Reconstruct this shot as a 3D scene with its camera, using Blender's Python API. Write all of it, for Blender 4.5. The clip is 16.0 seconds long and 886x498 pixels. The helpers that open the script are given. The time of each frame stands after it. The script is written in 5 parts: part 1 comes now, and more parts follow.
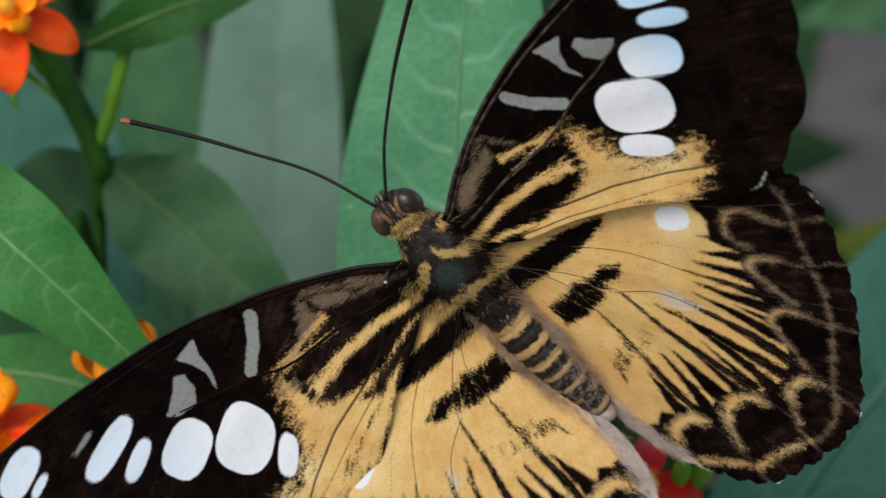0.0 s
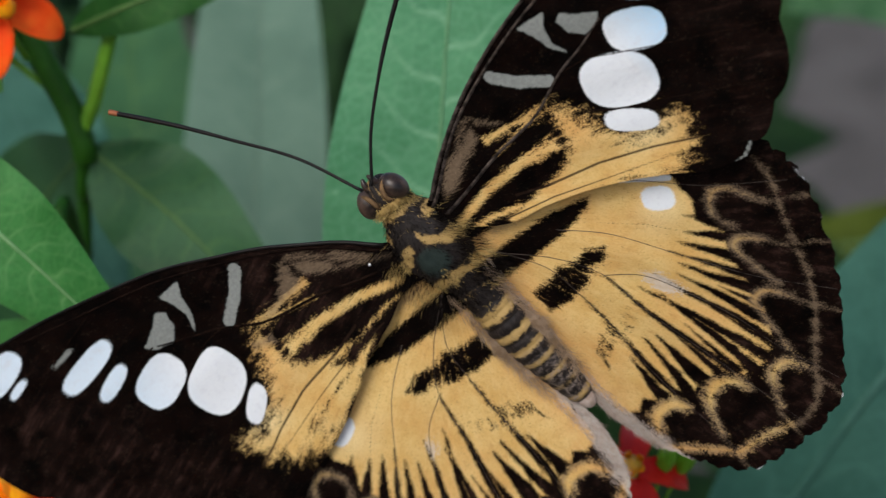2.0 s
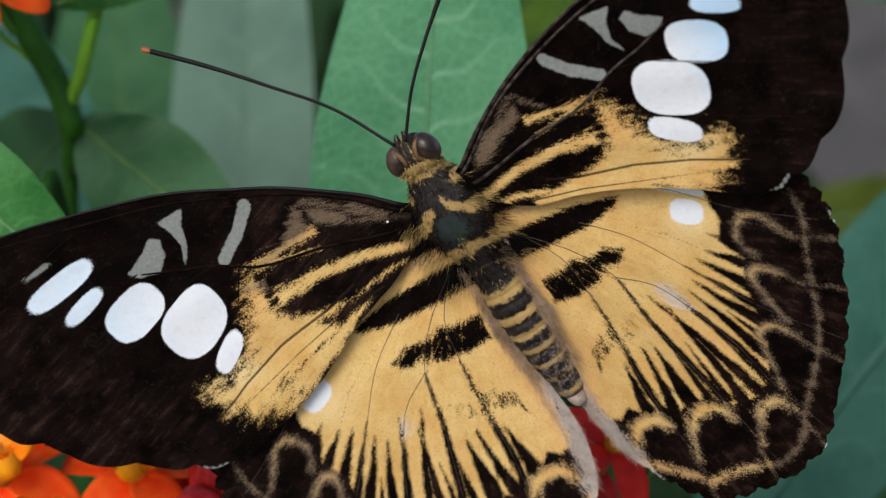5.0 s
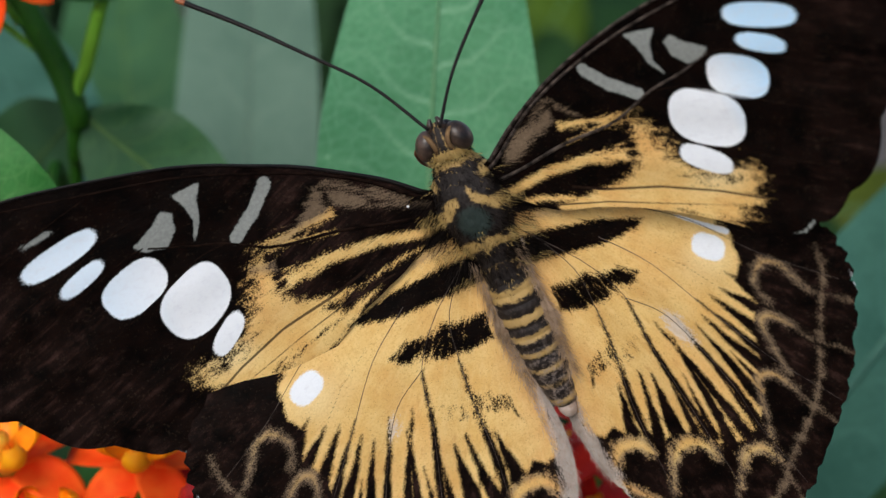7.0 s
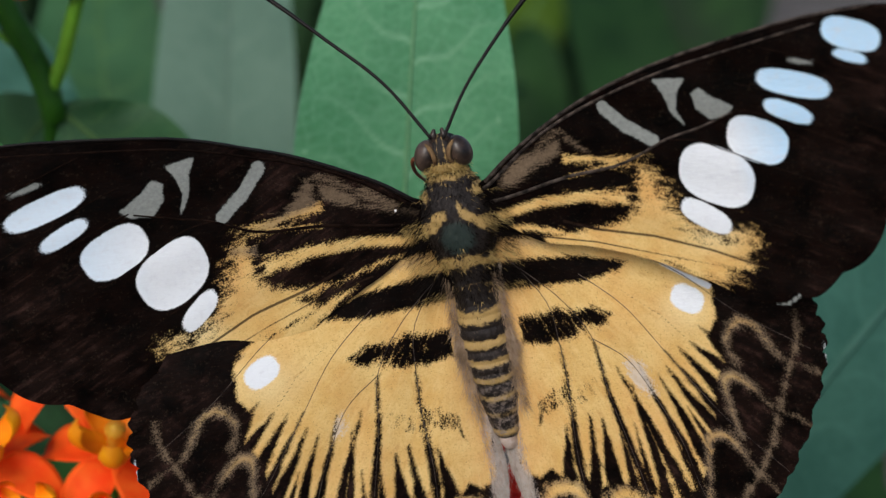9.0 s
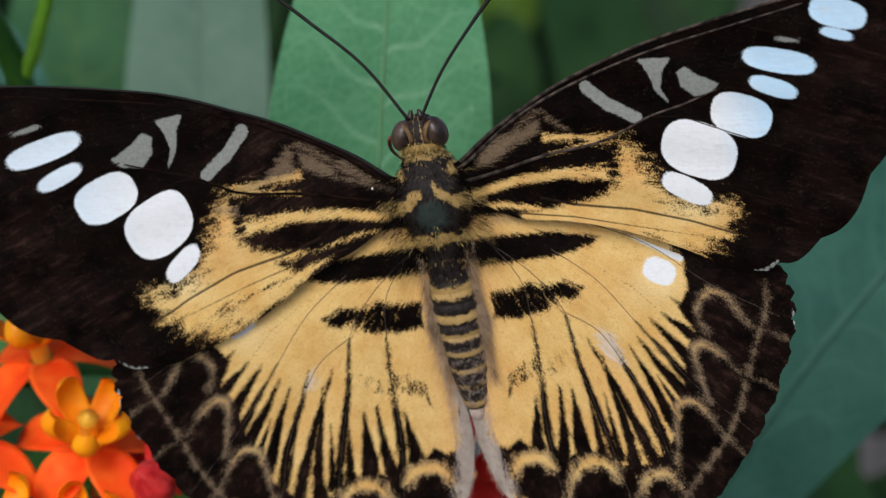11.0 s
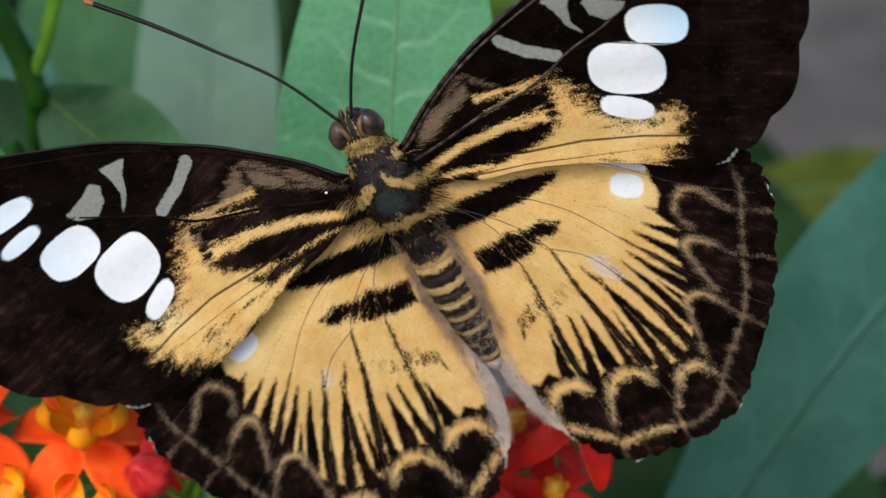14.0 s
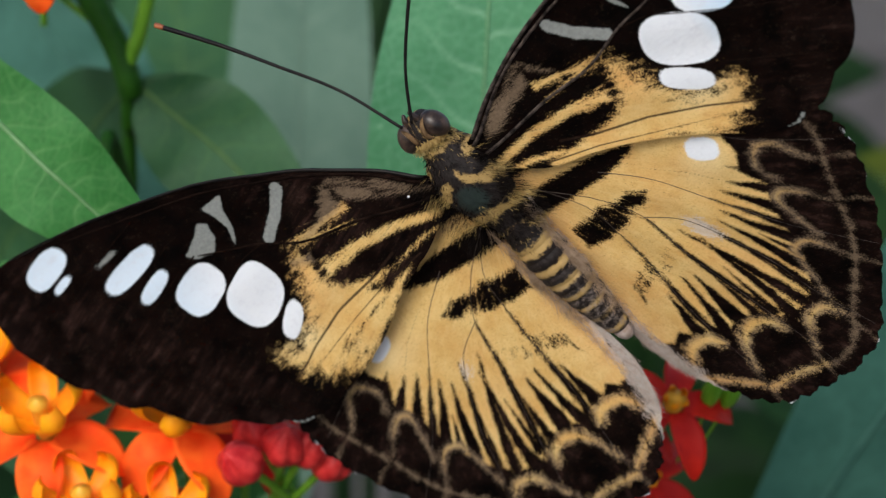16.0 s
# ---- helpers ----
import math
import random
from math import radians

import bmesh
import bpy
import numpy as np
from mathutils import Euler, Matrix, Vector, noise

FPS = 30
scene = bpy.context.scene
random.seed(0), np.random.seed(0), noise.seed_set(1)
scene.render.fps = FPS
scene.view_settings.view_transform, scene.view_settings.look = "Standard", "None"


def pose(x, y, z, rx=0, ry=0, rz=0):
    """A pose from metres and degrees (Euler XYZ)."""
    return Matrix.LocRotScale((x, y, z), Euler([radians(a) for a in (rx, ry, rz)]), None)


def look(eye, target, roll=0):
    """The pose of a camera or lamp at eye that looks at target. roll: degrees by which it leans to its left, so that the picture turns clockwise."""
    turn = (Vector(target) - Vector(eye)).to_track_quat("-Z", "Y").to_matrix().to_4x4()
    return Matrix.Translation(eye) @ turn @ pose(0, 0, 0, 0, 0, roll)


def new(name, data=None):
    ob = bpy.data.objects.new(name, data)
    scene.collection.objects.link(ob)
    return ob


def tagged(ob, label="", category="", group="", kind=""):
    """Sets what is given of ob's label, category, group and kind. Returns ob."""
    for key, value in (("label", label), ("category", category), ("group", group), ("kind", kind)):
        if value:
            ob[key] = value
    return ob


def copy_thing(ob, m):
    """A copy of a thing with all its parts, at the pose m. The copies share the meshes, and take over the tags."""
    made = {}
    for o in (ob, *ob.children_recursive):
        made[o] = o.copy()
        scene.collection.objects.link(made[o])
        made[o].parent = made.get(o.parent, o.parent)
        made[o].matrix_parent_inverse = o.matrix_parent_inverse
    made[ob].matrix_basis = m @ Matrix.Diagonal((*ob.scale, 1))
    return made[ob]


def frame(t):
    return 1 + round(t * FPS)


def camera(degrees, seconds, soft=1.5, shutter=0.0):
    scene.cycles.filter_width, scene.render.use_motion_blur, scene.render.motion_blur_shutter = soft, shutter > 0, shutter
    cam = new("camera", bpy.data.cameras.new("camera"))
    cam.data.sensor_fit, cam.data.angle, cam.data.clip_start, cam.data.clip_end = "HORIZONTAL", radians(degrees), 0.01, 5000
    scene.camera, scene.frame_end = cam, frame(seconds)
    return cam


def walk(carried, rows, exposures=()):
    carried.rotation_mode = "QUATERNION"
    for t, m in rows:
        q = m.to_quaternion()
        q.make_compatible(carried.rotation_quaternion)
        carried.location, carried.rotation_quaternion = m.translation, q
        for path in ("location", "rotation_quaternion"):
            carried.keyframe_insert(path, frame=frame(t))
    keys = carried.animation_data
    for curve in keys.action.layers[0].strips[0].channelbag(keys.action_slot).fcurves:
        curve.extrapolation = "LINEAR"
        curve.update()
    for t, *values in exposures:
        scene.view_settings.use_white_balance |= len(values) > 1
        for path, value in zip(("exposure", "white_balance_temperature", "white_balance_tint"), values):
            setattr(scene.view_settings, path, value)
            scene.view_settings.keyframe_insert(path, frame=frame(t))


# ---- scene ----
# ---------------------------------------------------------------- camera
cam = camera(20, 16.0, soft=1.4, shutter=0.5)
cam.data.dof.use_dof = True
cam.data.dof.focus_distance = 0.278
cam.data.dof.aperture_fstop = 28.0
walk(cam, [
    (0, pose(0.00000, 0.00000, 1.00000, 68.34, 0.15, 0.34)),
    (0.5, pose(0.00000, 0.00000, 1.00000, 68.07, -0.07, -0.21)),
    (1, pose(0.00000, 0.00000, 1.00000, 68.07, -0.11, -0.31)),
    (1.5, pose(0.00000, 0.00000, 1.00000, 68.00, -0.15, -0.40)),
    (2, pose(0.00000, 0.00000, 1.00000, 68.02, 0.03, 0.03)),
    (2.5, pose(0.00000, 0.00000, 1.00000, 67.76, 0.24, 0.59)),
    (3, pose(0.00000, 0.00000, 1.00000, 67.59, 0.14, 0.32)),
    (3.5, pose(0.00000, 0.00000, 1.00000, 67.54, 0.08, 0.17)),
    (4, pose(0.00000, 0.00000, 1.00000, 67.63, -0.07, -0.23)),
    (4.2, pose(0.00000, 0.00000, 1.00000, 67.51, -0.08, -0.25)),
    (6.3, pose(0.00000, 0.00000, 1.00000, 67.34, -0.08, -0.21)),
    (6.5, pose(0.00000, 0.00000, 1.00000, 67.22, -0.07, -0.16)),
    (7, pose(0.00000, 0.00000, 1.00000, 67.22, -0.05, -0.13)),
    (7.5, pose(0.00000, 0.00000, 1.00000, 67.53, 0.04, 0.08)),
    (8, pose(0.00000, 0.00000, 1.00000, 67.14, -0.02, -0.05)),
    (8.2, pose(0.00000, 0.00000, 1.00000, 67.11, -0.16, -0.40)),
    (10.3, pose(0.00000, 0.00000, 1.00000, 67.06, -0.31, -0.84)),
    (10.5, pose(0.00000, 0.00000, 1.00000, 67.05, -0.41, -1.12)),
    (11, pose(0.00000, 0.00000, 1.00000, 66.84, -0.41, -1.21)),
    (11.5, pose(0.00000, 0.00000, 1.00000, 66.39, -0.53, -1.39)),
    (12, pose(0.00000, 0.00000, 1.00000, 66.67, -0.48, -1.30)),
    (12.5, pose(0.00000, 0.00000, 1.00000, 66.75, -0.44, -1.09)),
    (13, pose(0.00000, 0.00000, 1.00000, 67.02, -0.51, -1.09)),
    (13.5, pose(0.00000, 0.00000, 1.00000, 66.92, -0.45, -0.98)),
    (14, pose(0.00000, 0.00000, 1.00000, 66.78, -0.46, -0.96)),
    (14.5, pose(0.00000, 0.00000, 1.00000, 66.81, -0.22, -0.32)),
    (15, pose(0.00000, 0.00000, 1.00000, 66.75, 0.12, 0.31)),
    (15.5, pose(0.00000, 0.00000, 1.00000, 66.74, 0.39, 0.96)),
    (16, pose(0.00000, 0.00000, 1.00000, 66.52, 0.39, 0.98)),
], exposures=[(0, 0.22), (4.2, 0.22), (6.5, 0.28), (7, 0.25), (7.5, 0.12), (8, 0.11), (10.5, 0.12), (11.5, 0.15), (12.5, 0.30), (13.5, 0.46), (14, 0.46), (14.5, 0.34), (16, 0.36)])

# ---------------------------------------------------------------- light
SUN_ELEVATION, SUN_TURN = 44, 205
world = bpy.data.worlds.new("overcast_sky")
scene.world = world
world.use_nodes = True
wn = world.node_tree
sky = wn.nodes.new("ShaderNodeTexSky")
sky.sky_type = "NISHITA"
sky.sun_disc = False
sky.sun_elevation = radians(SUN_ELEVATION)
sky.sun_rotation = radians(SUN_TURN)
sky.air_density, sky.dust_density = 1.0, 3.0
wn.links.new(sky.outputs[0], wn.nodes["Background"].inputs[0])
wn.nodes["Background"].inputs[1].default_value = 0.125
lamp = bpy.data.lights.new("sun", "SUN")
lamp.energy = 1.35
lamp.angle = radians(25)
lamp.color = (1.0, 0.985, 0.96)
sun = new("sun", lamp)
sun_az, sun_el = radians(SUN_TURN), radians(SUN_ELEVATION)
sun_from = Vector((math.sin(sun_az) * math.cos(sun_el), math.cos(sun_az) * math.cos(sun_el), math.sin(sun_el)))
sun.matrix_world = look(sun_from * 5, (0, 0, 0))
scene.view_settings.exposure = 0.22

# ---------------------------------------------------------------- small helpers
VIEW = pose(0, 0, 1.0, 68, 0, 0)


def place(x, y, d):
    """A place d metres in front of the lens, x and y thousandths of that distance to the right and up."""
    return VIEW @ Vector((x * d / 1000, y * d / 1000, -d))


def part(name, bm, material, parent=None, label="", smooth=True):
    """Links a bmesh as one mesh object."""
    me = bpy.data.meshes.new(name)
    bm.to_mesh(me)
    bm.free()
    return part_mesh(name, me, material, parent, label, smooth)


def part_mesh(name, me, material, parent=None, label="", smooth=True):
    if smooth:
        me.polygons.foreach_set("use_smooth", np.ones(len(me.polygons), dtype=bool))
    me.materials.append(material)
    ob = new(name, me)
    if parent is not None:
        ob.parent = parent
    if label:
        tagged(ob, label)
    return ob


def grid_mesh(name, pts, closed=False):
    """A mesh from a rows x columns x 3 array; closed joins the last column to the first."""
    r, c = pts.shape[:2]
    i = np.arange(r * c).reshape(r, c)
    if closed:
        i = np.concatenate([i, i[:, :1]], axis=1)
    quads = np.stack([i[:-1, :-1], i[:-1, 1:], i[1:, 1:], i[1:, :-1]], -1).reshape(-1, 4)
    me = bpy.data.meshes.new(name)
    me.from_pydata(pts.reshape(-1, 3).tolist(), [], quads.tolist())
    return me


def spline(pts, n):
    """n points along a smooth curve through pts (Catmull-Rom)."""
    p = np.array(pts, dtype=float)
    p = np.vstack([2 * p[0] - p[1], p, 2 * p[-1] - p[-2]])
    seg = np.linspace(0, len(p) - 3 - 1e-9, n)
    k = seg.astype(int)
    t = (seg - k)[:, None]
    a, b, c, d = p[k], p[k + 1], p[k + 2], p[k + 3]
    return 0.5 * (2 * b + (c - a) * t + (2 * a - 5 * b + 4 * c - d) * t ** 2 + (3 * b - a - 3 * c + d) * t ** 3)


def tube_mesh(name, pts, radii, n=24, sides=8, cap=True):
    """A smooth tube along pts with the given radii."""
    c = spline(pts, n)
    rr = np.interp(np.linspace(0, 1, n), np.linspace(0, 1, len(radii)), radii)
    tan = np.gradient(c, axis=0)
    tan /= np.linalg.norm(tan, axis=1)[:, None] + 1e-12
    up = np.array([0.31, 0.2, 0.93])
    rows = []
    for k in range(n):
        s = np.cross(tan[k], up)
        s /= np.linalg.norm(s) + 1e-12
        u = np.cross(s, tan[k])
        a = np.linspace(0, 2 * np.pi, sides, endpoint=False)[:, None]
        r = rr[k]
        rows.append(c[k] + r * (np.cos(a) * s + np.sin(a) * u))
    if cap:
        rows = [np.repeat(c[:1], sides, 0)] + rows + [np.repeat(c[-1:], sides, 0)]
    return grid_mesh(name, np.array(rows), closed=True)


def join_meshes(name, meshes):
    """One mesh out of several."""
    verts, faces, k = [], [], 0
    for me in meshes:
        verts += [tuple(v.co) for v in me.vertices]
        faces += [[k + i for i in f.vertices] for f in me.polygons]
        k = len(verts)
        bpy.data.meshes.remove(me)
    me = bpy.data.meshes.new(name)
    me.from_pydata(verts, [], faces)
    return me


# ---------------------------------------------------------------- materials
class Nodes:
    """A node material with a few short-hands."""

    def __init__(self, name, rough=0.5, spec=0.5):
        self.mat = bpy.data.materials.new(name)
        self.mat.use_nodes = True
        self.t = self.mat.node_tree
        self.bsdf = self.t.nodes["Principled BSDF"]
        self.bsdf.inputs["Roughness"].default_value = rough
        self.bsdf.inputs["Specular IOR Level"].default_value = spec
        self.obj = self.t.nodes.new("ShaderNodeTexCoord").outputs["Object"]

    def put(self, socket, value):
        if isinstance(value, (int, float)):
            socket.default_value = value
        elif isinstance(value, tuple):
            socket.default_value = value if len(value) == len(socket.default_value) else (*value, 1.0)
        else:
            self.t.links.new(value, socket)

    def noise(self, scale, detail=3.0, rough=0.6, stretch=None, distort=0.0, along=None):
        n = self.t.nodes.new("ShaderNodeTexNoise")
        n.inputs["Scale"].default_value = scale
        n.inputs["Detail"].default_value = detail
        n.inputs["Roughness"].default_value = rough
        n.inputs["Distortion"].default_value = distort
        src = self.obj
        if along:
            a = self.t.nodes.new("ShaderNodeAttribute")
            a.attribute_name = along
            src = a.outputs["Vector"]
        if stretch:
            m = self.t.nodes.new("ShaderNodeMapping")
            m.inputs["Rotation"].default_value = (0, 0, radians(stretch[3]) if len(stretch) > 3 else 0)
            m.inputs["Scale"].default_value = stretch[:3]
            self.t.links.new(src, m.inputs[0])
            src = m.outputs[0]
        self.t.links.new(src, n.inputs["Vector"])
        return n.outputs[0]

    def attr(self, name):
        n = self.t.nodes.new("ShaderNodeAttribute")
        n.attribute_name = name
        return n.outputs["Fac"]

    def math(self, op, a, b=0.0, c=0.0):
        n = self.t.nodes.new("ShaderNodeMath")
        n.operation = op
        for s, v in zip(n.inputs, (a, b, c)):
            self.put(s, v)
        return n.outputs[0]

    def ramp(self, x, lo, hi, a=0.0, b=1.0):
        n = self.t.nodes.new("ShaderNodeMapRange")
        n.interpolation_type = "SMOOTHSTEP"
        for s, v in zip(n.inputs, (x, lo, hi, a, b)):
            self.put(s, v)
        return n.outputs[0]

    def mix(self, f, a, b):
        n = self.t.nodes.new("ShaderNodeMix")
        n.data_type = "RGBA"
        self.put(n.inputs[0], f)
        self.put(n.inputs[6], a)
        self.put(n.inputs[7], b)
        return n.outputs[2]

    def color(self, c):
        self.put(self.bsdf.inputs["Base Color"], c)

    def bump(self, h, distance, strength=0.6):
        n = self.t.nodes.new("ShaderNodeBump")
        n.inputs["Distance"].default_value = distance
        n.inputs["Strength"].default_value = strength
        self.t.links.new(h, n.inputs["Height"])
        self.t.links.new(n.outputs[0], self.bsdf.inputs["Normal"])


def wing_material(name):
    """Scaled wing: dark brown ground with golden, pale and ashen marks whose edges break up into single scales."""
    m = Nodes(name, 0.62, 0.05)
    dust = m.math("MULTIPLY", m.math("SUBTRACT", m.noise(6000, 0.0, 0.5), 0.5), 2.4)
    clump = m.math("MULTIPLY", m.math("SUBTRACT", m.noise(2000, 4.0, 0.7, along="fibre"), 0.5), 5.6)
    rag = m.math("ADD", dust, clump)
    gold = m.math("ADD", m.attr("gold"), m.math("MULTIPLY", rag, m.attr("ragged")))
    gold = m.math("DIVIDE", gold, m.math("MULTIPLY_ADD", m.attr("ragged"), 1.6, 0.75))
    gold = m.ramp(gold, -0.26, 0.22)
    speck = m.ramp(m.math("ADD", m.noise(3000, 1.0, 0.6), m.math("MULTIPLY", clump, 0.10)), 0.64, 0.72)
    ash = m.ramp(m.math("ADD", m.attr("ash"), m.math("MULTIPLY", rag, 0.10)), -0.10, 0.14)
    tan = m.ramp(m.math("ADD", m.attr("tan"), m.math("MULTIPLY", rag, 0.42)), -0.40, 0.55)
    pale = m.ramp(m.math("ADD", m.attr("pale"), m.math("MULTIPLY", dust, 0.07)), -0.07, 0.09)
    line = m.ramp(m.math("ADD", m.attr("line"), m.math("MULTIPLY", dust, 0.03)), -0.05, 0.05)
    rub = m.ramp(m.math("ADD", m.attr("rub"), m.math("MULTIPLY", rag, 0.45)), -0.2, 0.5)
    bark = m.mix(m.ramp(m.noise(300, 4.0, 0.6), 0.3, 0.75), (0.0007, 0.0003, 0.0002), (0.0050, 0.0020, 0.0014))
    rays = m.ramp(m.math("ADD", m.noise(2600, 3.0, 0.6, along="ray"), m.math("MULTIPLY", dust, 0.06)), 0.45, 0.76)
    patch = m.ramp(m.noise(210, 4.0, 0.65), 0.38, 0.66)
    bark = m.mix(m.math("MULTIPLY", m.math("MULTIPLY", rays, patch), m.attr("dusk")), bark, (0.060, 0.030, 0.024))
    bark = m.mix(m.math("MULTIPLY", patch, m.math("MULTIPLY", m.attr("dusk"), 0.35)), bark, (0.022, 0.011, 0.009))
    bark = m.mix(m.math("MULTIPLY", speck, 0.10), bark, (0.10, 0.07, 0.05))
    honey = m.mix(m.ramp(m.noise(240, 4.0, 0.6), 0.3, 0.7), (0.620, 0.385, 0.125), (0.735, 0.525, 0.210))
    honey = m.mix(m.ramp(m.noise(95, 3.0, 0.6), 0.42, 0.66, 0.0, 0.55), honey, (0.64, 0.36, 0.12))
    honey = m.mix(m.math("MULTIPLY", m.attr("warm"), m.ramp(m.noise(500, 3.0, 0.6), 0.25, 0.7, 0.4, 1.0)), honey, (0.66, 0.355, 0.135))
    honey = m.mix(m.ramp(m.noise(2100, 3.0, 0.75), 0.53, 0.72, 0.0, 0.30), honey, (0.40, 0.21, 0.06))
    honey = m.mix(m.attr("cream"), honey, (0.86, 0.69, 0.36))
    honey = m.mix(m.ramp(m.noise(4200, 1.0, 0.6), 0.40, 0.66, 0.0, 0.20), honey, (0.46, 0.27, 0.085))
    honey = m.mix(m.ramp(m.noise(5200, 1.0, 0.6), 0.68, 0.76, 0.0, 0.45), honey, (0.05, 0.03, 0.015))
    honey = m.mix(m.ramp(m.noise(1300, 4.0, 0.65, along="fibre"), 0.45, 0.75, 0.0, 0.40), honey, (0.76, 0.56, 0.25))
    honey = m.mix(m.ramp(m.noise(1900, 3.0, 0.6, along="fibre"), 0.55, 0.78, 0.0, 0.5), honey, (0.47, 0.24, 0.075))
    body = m.mix(gold, bark, honey)
    body = m.mix(m.math("MULTIPLY", tan, 0.62), body, m.mix(m.noise(2600, 2.0, 0.7), (0.10, 0.068, 0.042), (0.34, 0.25, 0.165)))
    body = m.mix(m.math("MULTIPLY", ash, 0.9), body, m.mix(m.noise(2600, 3.0, 0.7), (0.15, 0.165, 0.16), (0.34, 0.36, 0.34)))
    body = m.mix(m.math("MULTIPLY", rub, 0.72), body, m.mix(m.noise(1500, 2.0), (0.46, 0.38, 0.31), (0.72, 0.68, 0.64)))
    white = m.mix(m.attr("blue"), (0.745, 0.785, 0.83), (0.44, 0.66, 0.86))
    white = m.mix(m.ramp(m.noise(1600, 3.0, 0.7), 0.45, 0.75, 0.0, 0.30), white, (0.60, 0.63, 0.70))
    white = m.mix(m.ramp(m.noise(2400, 3.0, 0.6, along="fibre"), 0.55, 0.7, 0.0, 0.35), white, (0.58, 0.60, 0.66))
    body = m.mix(pale, body, white)
    body = m.mix(m.math("MULTIPLY", line, 0.85), body, m.mix(m.noise(1800, 2.0), (0.004, 0.002, 0.0015), (0.034, 0.019, 0.013)))
    m.color(body)
    m.put(m.bsdf.inputs["Roughness"], m.ramp(m.noise(900, 2.0), 0.3, 0.7, 0.42, 0.68))
    fine = m.noise(2600, 2.0, 0.6, (0.35, 1.0, 1.0, 10))
    m.bump(m.math("ADD", m.math("MULTIPLY", fine, 0.7), m.math("MULTIPLY", m.noise(260, 2.0), 1.6)), 0.00016, 0.6)
    return m.mat


def two_tone(name, a, b, scale, rough=0.5, spec=0.4, bump=0.0, stretch=None, fine=None, trans=0.0):
    m = Nodes(name, rough, spec)
    big = m.noise(scale, 4.0, 0.6, stretch)
    c = m.mix(m.ramp(big, 0.3, 0.7), a, b)
    if fine:
        c = m.mix(m.ramp(m.noise(fine, 3.0, 0.7, stretch), 0.45, 0.75, 0.0, 0.5), c, tuple(v * 0.55 for v in a))
    m.color(c)
    if bump:
        m.bump(m.noise(fine or scale * 4, 3.0, 0.6, stretch), bump, 0.6)
    if trans:
        m.put(m.bsdf.inputs["Subsurface Weight"], trans)
        m.put(m.bsdf.inputs["Subsurface Radius"], (0.002, 0.002, 0.001))
        m.put(m.bsdf.inputs["Subsurface Scale"], 0.5)
    return m.mat


def leaf_material(name, deep, light, rib, gloss=0.42):
    """Leaf blade: blotchy green with paler side veins, told by the blade's own length and width, and a fine net between them."""
    m = Nodes(name, gloss, 0.13)
    blot = m.noise(60, 5.0, 0.6)
    c = m.mix(m.ramp(blot, 0.3, 0.72), deep, light)
    fine = m.noise(1400, 3.0, 0.7)
    c = m.mix(m.ramp(fine, 0.4, 0.75, 0.0, 0.35), c, tuple(v * 0.6 for v in deep))
    net = m.t.nodes.new("ShaderNodeTexVoronoi")
    net.feature = "DISTANCE_TO_EDGE"
    net.inputs["Scale"].default_value = 420
    m.t.links.new(m.obj, net.inputs["Vector"])
    mesh = m.ramp(net.outputs["Distance"], 0.10, 0.0, 0.0, 1.0)
    vein = m.attr("vein")
    c = m.mix(m.math("MULTIPLY", mesh, 0.11), c, rib)
    c = m.mix(m.math("MULTIPLY", vein, 0.62), c, rib)
    spots = m.ramp(m.noise(420, 2.0, 0.5), 0.72, 0.78, 0.0, 0.3)
    c = m.mix(spots, c, rib)
    m.color(c)
    m.bump(m.math("ADD", m.math("MULTIPLY", fine, 0.4), m.math("MULTIPLY", vein, -0.8)), 0.0002, 0.4)
    m.put(m.bsdf.inputs["Roughness"], m.ramp(blot, 0.2, 0.8, gloss + 0.06, gloss + 0.24))
    return m.mat


WING = wing_material("wing_scales")
SHOULDER = two_tone("shoulder_dot", (0.75, 0.75, 0.75), (0.85, 0.85, 0.85), 900, 0.3)
VEIN = two_tone("wing_vein", (0.003, 0.0016, 0.0012), (0.013, 0.007, 0.005), 900, 0.85, 0.03)
VEIN_PALE = two_tone("grey_wing_vein", (0.010, 0.008, 0.007), (0.10, 0.078, 0.066), 900, 0.75, 0.08)
CHITIN = two_tone("black_chitin", (0.0025, 0.002, 0.002), (0.009, 0.007, 0.006), 500, 0.5, 0.18, 0.00005, None, 3000)
TIP = two_tone("antenna_tip", (0.22, 0.055, 0.02), (0.33, 0.11, 0.04), 500, 0.5)
EYE = two_tone("brown_eye", (0.008, 0.005, 0.004), (0.078, 0.050, 0.037), 650, 0.34, 0.4, 0.00004, None, 1100)
FUR_BLACK = two_tone("black_fur", (0.003, 0.0022, 0.002), (0.012, 0.009, 0.008), 700, 0.85, 0.03)
FUR_TAN = two_tone("tan_fur", (0.22, 0.145, 0.085), (0.42, 0.31, 0.22), 800, 0.7, 0.15)
FUR_GOLD = two_tone("gold_fur", (0.24, 0.16, 0.048), (0.50, 0.36, 0.13), 800, 0.6, 0.3)
FUR_PALE = two_tone("pale_fur", (0.32, 0.24, 0.19), (0.52, 0.43, 0.38), 800, 0.6, 0.3)
RIM = two_tone("tan_rim", (0.07, 0.04, 0.02), (0.20, 0.125, 0.06), 900, 0.7, 0.1)
LEG = two_tone("rust_leg", (0.07, 0.020, 0.010), (0.15, 0.050, 0.022), 700, 0.45)

